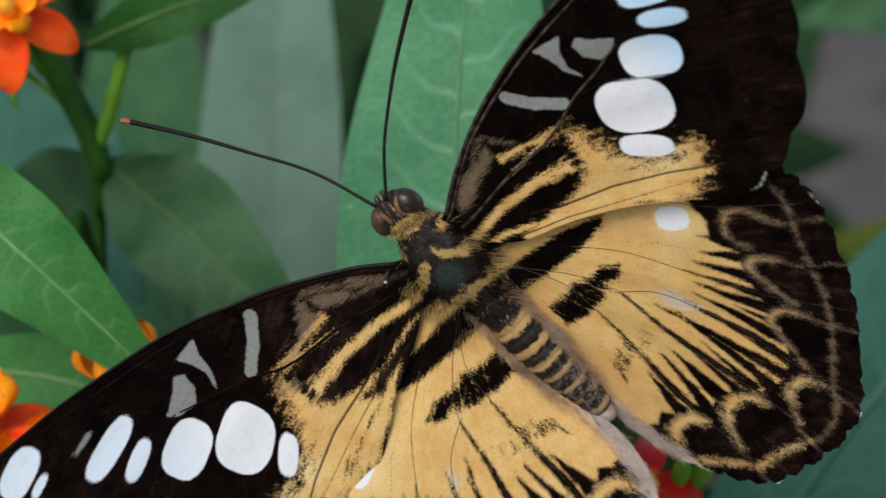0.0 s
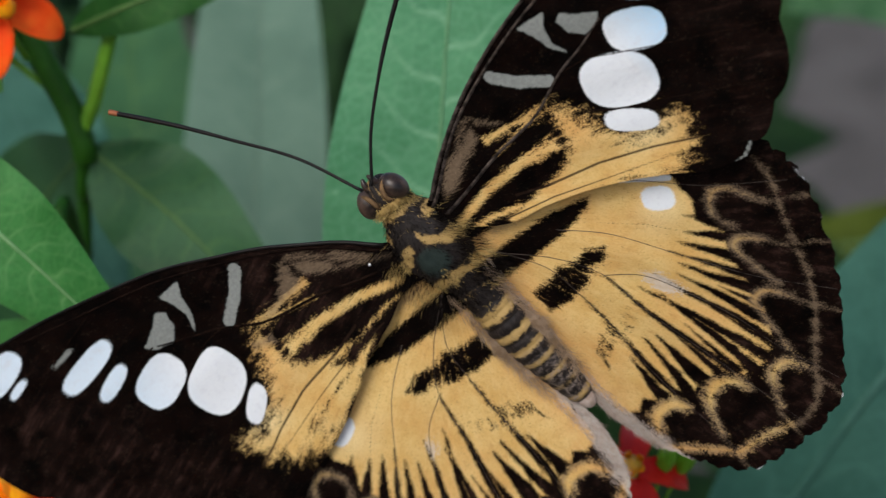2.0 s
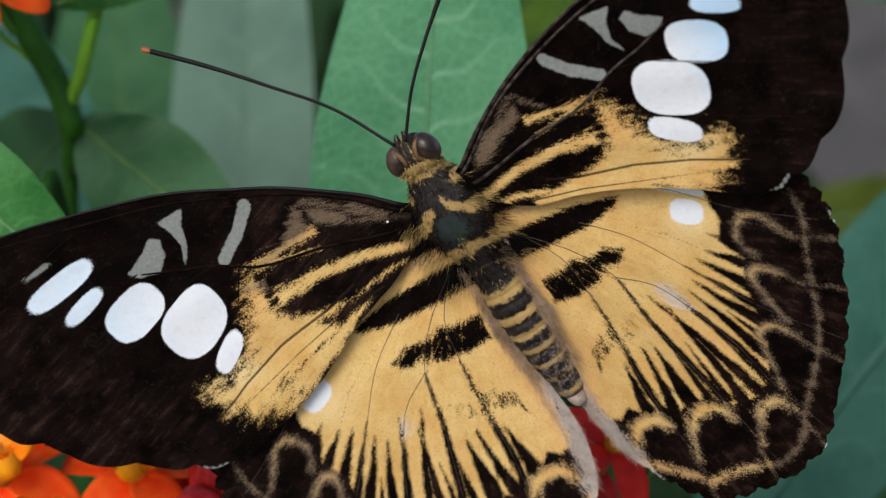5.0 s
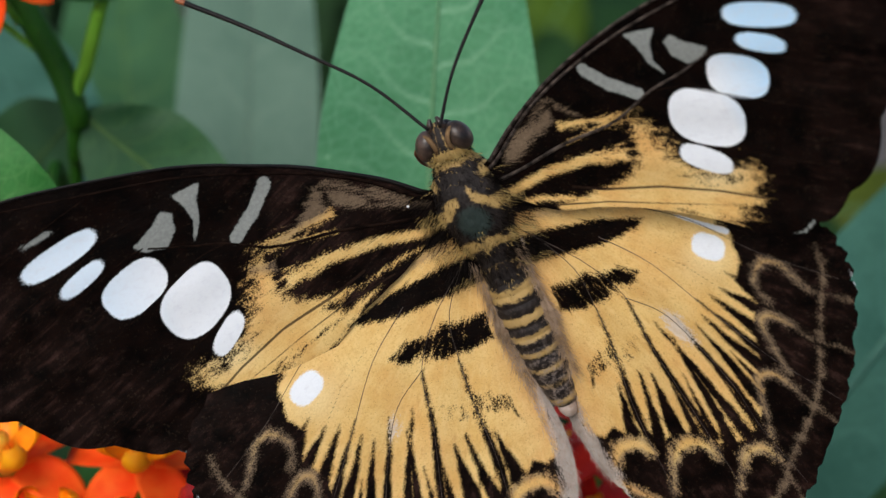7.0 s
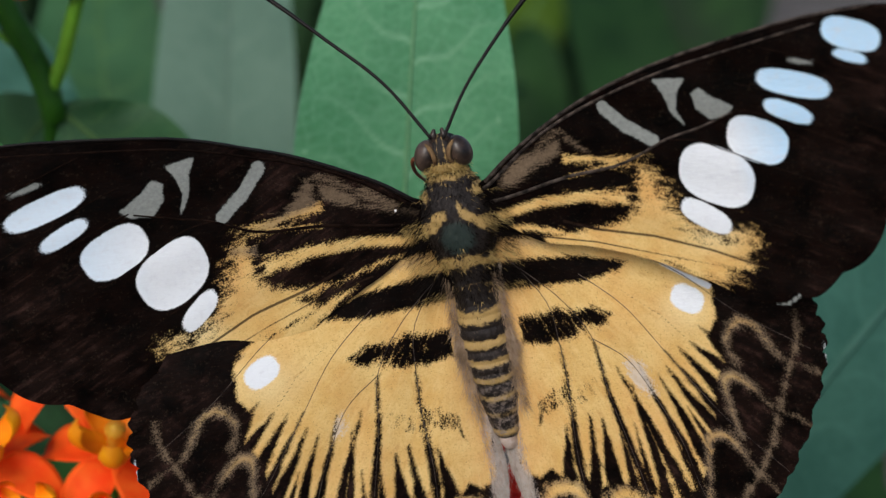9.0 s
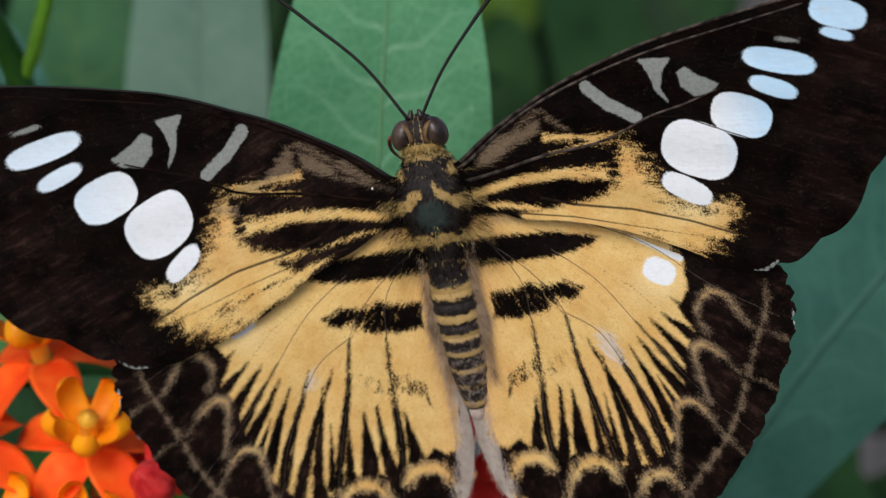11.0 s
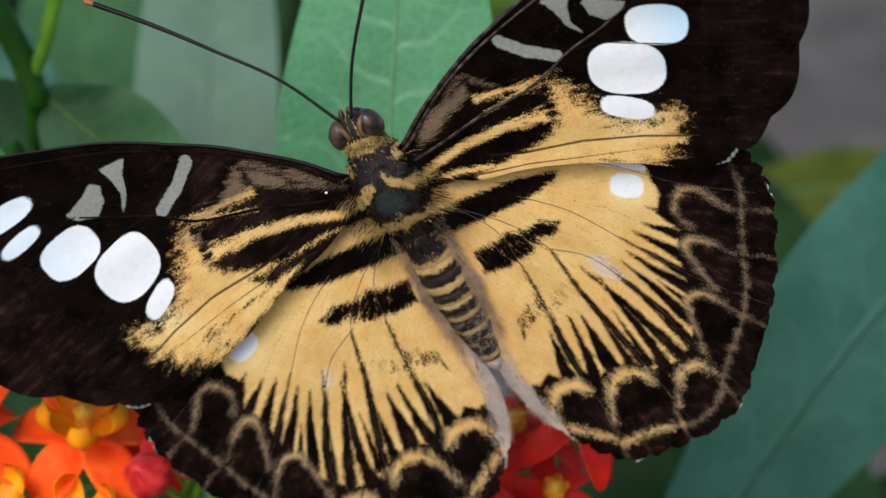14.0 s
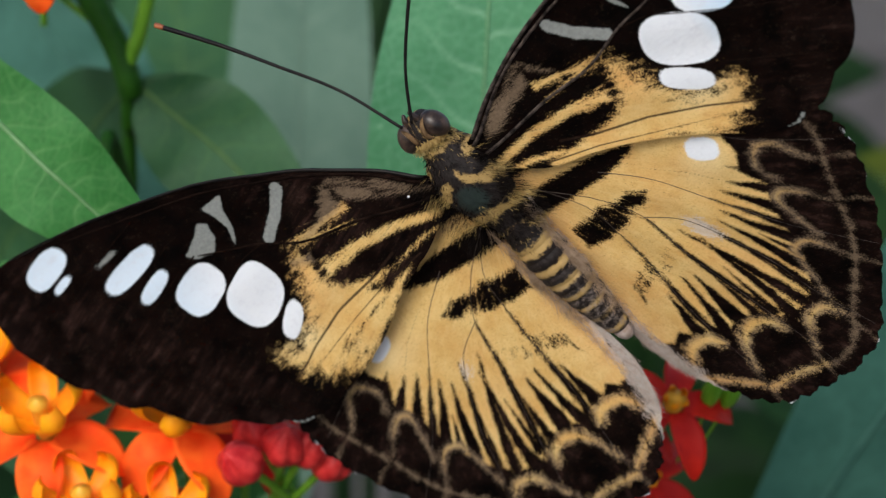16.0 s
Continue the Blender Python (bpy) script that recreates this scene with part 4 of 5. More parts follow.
PETAL_DEEP = two_tone("petal_crimson", (0.42, 0.006, 0.003), (0.64, 0.018, 0.006), 160, 0.5, 0.2, 0.00008)
HOOD = two_tone("hood_orange", (0.93, 0.24, 0.004), (0.98, 0.42, 0.008), 200, 0.45, 0.25, 0.00006)
COLUMN = two_tone("column_yellow", (0.85, 0.36, 0.02), (0.80, 0.48, 0.05), 500, 0.4)
BUD = two_tone("bud_red", (0.42, 0.006, 0.010), (0.74, 0.050, 0.045), 420, 0.45, 0.3, 0.0001)
GROUND = two_tone("bare_soil", (0.062, 0.056, 0.051), (0.122, 0.112, 0.104), 9, 0.9, 0.2, 0.01, None, 60)

TO_LENS = VIEW.to_3x3() @ Vector((0, 0, 1))


def blade_mesh(name, path, half, peak=0.45, fold=0.16, facing=None, wavy=0.05, n=200, m=65, seed=0, pairs=13):
    """A lance-shaped leaf blade along path; half is its greatest half width."""
    c = spline([tuple(p) for p in path], n)
    tan = np.gradient(c, axis=0)
    tan /= np.linalg.norm(tan, axis=1)[:, None]
    face = np.array(facing if facing is not None else TO_LENS)
    side = np.cross(tan, face)
    side /= np.linalg.norm(side, axis=1)[:, None]
    up = np.cross(side, tan)
    s = np.linspace(0, 1, n)
    k = math.log(0.5) / math.log(peak)
    w = half * np.sin(np.pi * np.clip(s, 0, 1) ** k) ** 0.85
    w = w + 0.0002
    v = np.linspace(-1, 1, m)
    ripple = wavy * half * np.sin(s[:, None] * (19 + seed) + v[None] * 2.2 + seed) * np.abs(v[None]) ** 1.5
    lift = fold * w[:, None] * (np.abs(v)[None] ** 1.2) + ripple - 0.25 * fold * half * np.abs(v)[None] ** 4
    pts = c[:, None] + side[:, None] * (w[:, None] * v[None])[..., None] + up[:, None] * lift[..., None]
    me = grid_mesh(name, pts)
    ph = s[:, None] * pairs - np.abs(v)[None] ** 0.85 * 1.25 * (w[:, None] / half) + 0.12 * np.sin(7 * s[:, None] + 9 * v[None]) + (v[None] > 0) * 0.4
    near = np.abs(ph - np.round(ph))
    vein = np.clip(1 - near / 0.075, 0, 1) * np.clip(1.06 - np.abs(v)[None], 0, 1)
    ph2 = ph * 4.1 + np.abs(v)[None] * 7
    small = np.clip(1 - np.abs(ph2 - np.round(ph2)) / 0.16, 0, 1) * 0.18
    vein = np.maximum(vein, small)
    me.attributes.new("vein", "FLOAT", "POINT").data.foreach_set("value", vein.astype(np.float32).ravel())
    return me, c, w


def leaf(parent, path, half, mat, label="", rib=0.00034, **kw):
    me, c, w = blade_mesh("leaf", path, half, **kw)
    ob = part_mesh("leaf", me, mat, parent, label)
    face = np.array(kw.get("facing") or TO_LENS)
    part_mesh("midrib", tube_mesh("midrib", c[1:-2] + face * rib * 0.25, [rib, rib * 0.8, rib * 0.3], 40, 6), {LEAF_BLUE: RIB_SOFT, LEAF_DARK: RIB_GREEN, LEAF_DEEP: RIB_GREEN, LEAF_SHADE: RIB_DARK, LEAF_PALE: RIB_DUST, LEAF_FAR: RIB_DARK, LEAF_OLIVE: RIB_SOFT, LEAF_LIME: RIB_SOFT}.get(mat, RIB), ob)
    return ob


def stalk(parent, pts, r0, r1, mat, name="stem", n=40):
    return part_mesh(name, tube_mesh(name, [tuple(p) for p in pts], [r0, (r0 + r1) / 2, r1], n, 14), mat, parent)


def down(p, dx=0.0, dy=0.0):
    """The spot on the ground under p."""
    return Vector((p[0] + dx, p[1] + dy, 0.0))


def plant(label):
    return tagged(new("milkweed_plant"), label, "plant", "milkweed plants")


# plant with the forking stem
fork = plant("milkweed plant with a forking green stem and broad lance-shaped leaves")
node = place(-144, 42, 0.355)
stalk(fork, [down(node, 0.01, 0.03), place(-140, -200, 0.375), place(-143, 0, 0.365), place(-144, 24, 0.358), node], 0.0010, 0.0011, STEM, n=90)
stalk(fork, [place(-143, 36, 0.356), node, place(-149, 56, 0.354), place(-160, 76, 0.352), place(-172, 96, 0.350), place(-186, 118, 0.346)], 0.0018, 0.0021, STEM, "upper_stem")
stalk(fork, [node + Vector((0, 0, 0.002)), place(-140, 58, 0.353), place(-136, 74, 0.351), place(-130, 98, 0.350), place(-118, 150, 0.35)], 0.0011, 0.0010, STEM_LIGHT, "branch")
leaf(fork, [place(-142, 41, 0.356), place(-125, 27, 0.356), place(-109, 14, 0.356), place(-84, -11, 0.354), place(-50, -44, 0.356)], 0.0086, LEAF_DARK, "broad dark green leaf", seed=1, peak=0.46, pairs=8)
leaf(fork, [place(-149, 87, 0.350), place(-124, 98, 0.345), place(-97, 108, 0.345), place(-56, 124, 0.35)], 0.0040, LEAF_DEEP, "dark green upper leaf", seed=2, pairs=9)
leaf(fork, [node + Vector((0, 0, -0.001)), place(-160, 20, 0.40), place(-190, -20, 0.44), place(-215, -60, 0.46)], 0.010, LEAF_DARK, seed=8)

# near leaf that reaches in from the side
side_plant = plant("milkweed plant with a broad fresh green leaf")
near_stem = place(-262, 100, 0.325)
stalk(side_plant, [down(near_stem), place(-262, -150, 0.33), near_stem, place(-262, 130, 0.325)], 0.0024, 0.0018, STEM)
leaf(side_plant, [near_stem, place(-218, 48, 0.315), place(-183, 12, 0.312), place(-160, -9, 0.312), place(-112, -54, 0.316)], 0.0072, LEAF_NEAR, "fresh green leaf with pale veins", seed=3, pairs=12, peak=0.55)

leaf(side_plant, [place(-215, -40, 0.345), place(-165, -45, 0.342), place(-135, -54, 0.340), place(-100, -70, 0.342)], 0.0062, LEAF_NEAR, "fresh green leaf under the flowers", seed=9, pairs=9)
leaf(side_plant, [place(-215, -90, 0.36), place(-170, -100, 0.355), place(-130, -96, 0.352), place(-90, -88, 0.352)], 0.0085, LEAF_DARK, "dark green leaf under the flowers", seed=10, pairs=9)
leaf(side_plant, [place(-200, -140, 0.36), place(-150, -128, 0.352), place(-110, -112, 0.350), place(-60, -100, 0.352)], 0.0090, LEAF_NEAR, seed=15, pairs=9)

# plant with the tall leaf behind the butterfly
tall = plant("milkweed plant with a tall blue-green leaf behind the butterfly")
foot = place(-2, -150, 0.345)
stalk(tall, [down(foot), place(-2, -400, 0.36), foot, place(0, -120, 0.342)], 0.0024, 0.0018, STEM)
leaf(tall, [foot, place(-6, -60, 0.336), place(-3, 20, 0.334), place(2, 100, 0.336), place(14, 215, 0.345)], 0.0148, LEAF_BLUE, "tall blue-green leaf with a pale midrib", seed=4, fold=0.10, peak=0.47, pairs=14)

# dusty leaf further behind
back = plant("milkweed plant with a dusty grey-green leaf")
foot = place(-80, -140, 0.45)
stalk(back, [down(foot), place(-80, -300, 0.45), foot, place(-80, -100, 0.45)], 0.0024, 0.0018, STEM)
leaf(back, [foot, place(-78, -50, 0.45), place(-75, 40, 0.45), place(-73, 120, 0.455), place(-70, 210, 0.47)], 0.0128, LEAF_PALE, "dusty grey-green leaf", seed=5, pairs=12)
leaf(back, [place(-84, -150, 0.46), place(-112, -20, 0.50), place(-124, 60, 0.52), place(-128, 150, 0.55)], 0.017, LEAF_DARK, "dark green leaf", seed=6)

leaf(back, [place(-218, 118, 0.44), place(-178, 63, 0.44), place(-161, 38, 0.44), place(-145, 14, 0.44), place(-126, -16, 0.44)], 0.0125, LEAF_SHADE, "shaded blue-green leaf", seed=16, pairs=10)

# leaf on the other side
right = plant("milkweed plant with a large blue-green leaf")
foot = place(68, -192, 0.40)
right_root = down(foot)
stalk(right, [down(foot), place(70, -400, 0.41), foot, place(75, -170, 0.40)], 0.0024, 0.0018, STEM)
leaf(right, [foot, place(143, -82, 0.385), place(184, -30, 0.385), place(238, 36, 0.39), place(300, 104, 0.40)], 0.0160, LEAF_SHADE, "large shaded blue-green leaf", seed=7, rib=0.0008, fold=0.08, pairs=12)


# ---------------------------------------------------------------- flowers
def petal_mesh(name, length, width, curl, cup=0.25, n=14, m=9):
    """A petal that starts at the origin, leans out along x and curls down by curl degrees."""
    s = np.linspace(0, 1, n)
    ang = radians(15) - np.cumsum(np.full(n, radians(curl) / n))
    step = length / n
    px = np.cumsum(np.cos(ang)) * step
    pz = np.cumsum(np.sin(ang)) * step
    w = width * np.sin(np.pi * (0.12 + 0.86 * s) ** 0.9) ** 0.7
    v = np.linspace(-1, 1, m)
    nx, nz = -np.sin(ang), np.cos(ang)
    h = cup * w[:, None] * (v[None] ** 2)
    pts = np.stack([px[:, None] + nx[:, None] * h, w[:, None] * v[None], pz[:, None] + nz[:, None] * h], -1)
    under = pts.copy()
    under[..., 0] -= 0.00016 * nx[:, None]
    under[..., 2] -= 0.00016 * nz[:, None]
    rim = np.concatenate([pts, under[:, ::-1]], axis=1)
    return grid_mesh(name, rim, closed=True)


def hood_mesh(name):
    """One upright scoop of the crown."""
    z = np.linspace(0, 1, 14)
    lean = 0.0006 + 0.0034 * np.sin(np.pi * 0.64 * z)
    w = 0.0016 * np.sin(np.pi * (0.20 + 0.68 * z)) ** 0.6
    a = np.linspace(-1, 1, 11)
    pts = np.stack([lean[:, None] + 0.0012 * (1 - a[None] ** 2) * np.sin(np.pi * (0.1 + 0.8 * z))[:, None], w[:, None] * a[None], np.repeat(0.0054 * z[:, None], 11, 1)], -1)
    inner = pts - np.array([0.0002, 0, 0])
    return grid_mesh(name, np.concatenate([pts, inner[:, ::-1]], axis=1), closed=True)


def build_flower(petal_mat, label, curl=88, name="flower", crown=1.0, wide=0.0027, reach=0.0100):
    root = tagged(new(name), label, "flower", "milkweed flowers")
    pm, hm = petal_mesh("petal", reach, wide, curl), hood_mesh("hood")
    for k in range(5):
        a = 72 * k
        ob = part_mesh("petal", pm, petal_mat, root) if k == 0 else new("petal", pm)
        ob.parent = root
        ob.matrix_basis = pose(0, 0, 0, 0, 0, a) @ pose(0.0006, 0, 0, 0, 6 * math.sin(3 * k), 0)
        ob = part_mesh("hood", hm, HOOD, root) if k == 0 else new("hood", hm)
        ob.parent = root
        ob.matrix_basis = pose(0, 0, 0.0022 * crown, 0, 0, a + 36) @ Matrix.Scale(crown, 4)
    part_mesh("column", grid_mesh("column", np.stack([np.stack([r * np.cos(t), r * np.sin(t), 0 * t + z * crown], -1) for z, r in ((-0.0008, 0.0006), (0.0, 0.0013), (0.0024, 0.0012), (0.0040, 0.0010), (0.0052, 0.0014), (0.0058, 0.0)) for t in (np.linspace(0, 2 * np.pi, 16, endpoint=False),)]), True), COLUMN, root)
    part_mesh("pedicel", tube_mesh("pedicel", [(0, 0, -0.0004), (0.0004, 0.0003, -0.010), (0.0012, 0.001, -0.022)], [0.0006, 0.0005, 0.0005], 14, 8), STEM_LIGHT, root)
    for k in range(5):
        me = petal_mesh("sepal", 0.0022, 0.0006, 30, n=6, m=5) if k == 0 else ob.data
        ob = part_mesh("sepal", me, STEM_LIGHT, root) if k == 0 else new("sepal", me)
        ob.parent = root
        ob.matrix_basis = pose(0, 0, -0.0008, 0, 0, 72 * k + 36)
    return root


umbel = plant("milkweed plant whose flower heads carry the butterfly")
hub = place(-48, -170, 0.332)
stalk(umbel, [down(hub, 0, 0.01), place(-50, -400, 0.34), hub + Vector((0, 0, -0.02)), hub], 0.0022, 0.0016, STEM)
FLOWER = build_flower(PETAL, "orange-red milkweed flower with an orange crown", 80, crown=1.2, wide=0.0031, reach=0.0118)
FLOWER_B = build_flower(PETAL_DEEP, "crimson milkweed flower hanging under the butterfly", 75, crown=0.35, wide=0.0021)


def set_flower(src, x, y, d, lean, tilt, turn, first=False):
    m = Matrix.Translation(place(x, y, d)) @ pose(0, 0, 0, tilt, lean, 0) @ pose(0, 0, 0, 0, 0, turn)
    if first:
        src.matrix_basis = m
        return src
    return copy_thing(src, m)


FLOWERS = [(-118, -98, 0.320, 3, 30, 20), (-137, -64, 0.327, -10, 8, 5), (-171, -101, 0.318, -4, 26, 50), (-192, -80, 0.328, -14, 12, 33),
           (-154, -138, 0.316, -4, 18, 10), (-214, -108, 0.322, -20, 10, 70), (-122, -142, 0.318, 4, 24, 0)]
swaying = [set_flower(FLOWER, *f, first=k == 0) for k, f in enumerate(FLOWERS)]
FLOWERS_B = [(73, -88, 0.318, 14, 34, 12), (48, -92, 0.326, 0, 14, 40), (30, -112, 0.322, 0, 40, 25), (-96, -98, 0.332, 10, 30, 15), (62, -118, 0.326, 20, 40, 55), (8, -30, 0.318, 0, 30, 0)]
for k, f in enumerate(FLOWERS_B):
    set_flower(FLOWER_B, *f, first=k == 0)
top_head = build_flower(PETAL, "orange-red milkweed flower at the tip of a stem", 80)
set_flower(top_head, -179, 98, 0.325, 4, 52, -14, True)
for f in ((-188, 112, 0.344, -20, 30, 50), (-196, 96, 0.348, -40, 10, 0), (-180, 126, 0.35, 0, -20, 30)):
    set_flower(top_head, *f)


def bud_mesh(name):
    y = np.linspace(0, 1, 16)
    r = 0.0025 * np.sin(np.pi * (0.04 + 0.96 * y ** 0.8)) ** 0.75
    a = np.linspace(0, 2 * np.pi, 40, endpoint=False)
    rr = r[:, None] * (1 + 0.30 * (np.abs(np.cos(2.5 * a)) ** 0.7)[None] * np.clip(1.6 * y, 0.2, 1)[:, None])
    return grid_mesh(name, np.stack([rr * np.cos(a), rr * np.sin(a), np.repeat(0.0074 * y[:, None], 40, 1)], -1), True)


bud = tagged(new("flower_bud"), "closed crimson milkweed bud on a short stalk", "flower bud", "milkweed buds")
part_mesh("bud_body", bud_mesh("bud_body"), BUD, bud)
part_mesh("pedicel", tube_mesh("pedicel", [(0, 0, 0.0003), (0.0003, 0.0002, -0.006), (0.001, 0.001, -0.014)], [0.0006, 0.0005, 0.0005], 12, 8), STEM_LIGHT, bud)
BUDS = [(-85, -106, 0.320, -14, 25, 0), (-77, -111, 0.318, 12, 30, 40), (-88, -117, 0.316, -30, 35, 80), (-70, -112, 0.319, 26, 22, 15), (-62, -117, 0.321, 34, 20, 60)]
swaying += [set_flower(bud, *f, first=k == 0) for k, f in enumerate(BUDS)]

young = tagged(new("flower_bud"), "young lime-green milkweed bud beside the crimson flower", "flower bud", "milkweed buds")
part_mesh("bud_body", bud_mesh("bud_body"), STEM_LIGHT, young)
part_mesh("pedicel", tube_mesh("pedicel", [(0, 0, 0.0003), (0.0003, 0.0002, -0.006), (-0.002, 0.001, -0.014)], [0.0006, 0.0005, 0.0005], 12, 8), STEM_LIGHT, young)
for ob in young.children:
    ob.matrix_basis = Matrix.Diagonal((0.42, 0.42, 0.8, 1))
for k, f in enumerate([(86, -89, 0.321, 12, 20, 0), (93, -89, 0.322, 20, 14, 30)]):
    set_flower(young, *f, first=k == 0)

# ---------------------------------------------------------------- ground and far growth
bm = bmesh.new()
bmesh.ops.create_grid(bm, x_segments=8, y_segments=8, size=400)
tagged(part("ground", bm, GROUND), "bare grey-brown soil", "ground", "", "structure")


def undergrowth(name, seed, count, spots, mat, label):
    """A thicket of loose leaves, blurred by distance, on stems rooted in the ground."""
    rng = np.random.default_rng(seed)
    meshes = []
    for k in range(count):
        x0, x1, y0, y1, d0, d1 = spots[k % len(spots)]
        p = place(rng.uniform(x0, x1), rng.uniform(y0, y1), rng.uniform(d0, d1))
        way = Vector((rng.normal() * 0.6, rng.normal() * 0.4, rng.uniform(-0.3, 0.9))).normalized()
        ln = rng.uniform(0.06, 0.13)
        q = [p, p + way * ln * 0.5 + Vector((0, 0, 0.01)), p + way * ln + Vector((0, 0, -0.01))]
        meshes.append(blade_mesh("far_leaf", q, ln * rng.uniform(0.12, 0.2), n=16, m=7, seed=k, facing=tuple((TO_LENS + Vector((rng.normal() * 0.5, 0, 0.4 + rng.normal() * 0.3))).normalized()))[0])
        if k % 3 == 0:
            meshes.append(tube_mesh("far_stem", [tuple(down(p, 0.02, 0.03)), tuple((p + down(p)) / 2), tuple(p)], [0.004, 0.003, 0.002], 10, 6))
    me = join_meshes(name, meshes)
    return tagged(part_mesh(name, me, mat), label, "undergrowth", "", "stuff")


undergrowth("undergrowth", 11, 150, [(-190, -20, -60, 160, 0.62, 1.0), (-210, -100, -130, -20, 0.5, 0.8), (-190, 60, 20, 170, 0.7, 1.2), (50, 100, -30, 10, 0.7, 1.1), (150, 260, -190, -70, 0.55, 0.9), (-10, 70, 60, 150, 0.8, 1.3)], LEAF_FAR, "undergrowth out of focus, shade put into its dark green")

# long grass-green leaves in the distance beside the bare soil
distant = plant("milkweed plant far behind with narrow green leaves")
foot = place(222, -60, 0.62)
stalk(distant, [down(foot), place(222, -200, 0.63), foot, place(220, 120, 0.62)], 0.0014, 0.001, STEM)
leaf(distant, [place(220, 84, 0.62), place(195, 102, 0.62), place(168, 104, 0.62), place(134, 96, 0.62)], 0.010, LEAF_DARK, "narrow green leaf", seed=12)
leaf(distant, [place(226, -2, 0.62), place(196, 3, 0.62), place(160, 2, 0.62), place(110, -8, 0.62)], 0.0098, LEAF_OLIVE, "broad olive green leaf", seed=13)

# yellow-green leaves far behind, above the tall leaf's shoulder
olive = plant("milkweed plant far behind with blurred yellow-green leaves")
foot = place(30, -60, 0.80)
stalk(olive, [down(foot), place(30, -200, 0.82), foot, place(33, 40, 0.78)], 0.0016, 0.0012, STEM)
leaf(olive, [place(33, 38, 0.78), place(39, 60, 0.76), place(49, 82, 0.76), place(66, 110, 0.78)], 0.0115, LEAF_LIME, "blurred yellow-green leaf", seed=17)
leaf(olive, [place(32, 30, 0.78), place(40, 70, 0.80), place(52, 100, 0.82), place(70, 140, 0.86)], 0.0110, LEAF_DEEP, "blurred dark leaf", seed=18)


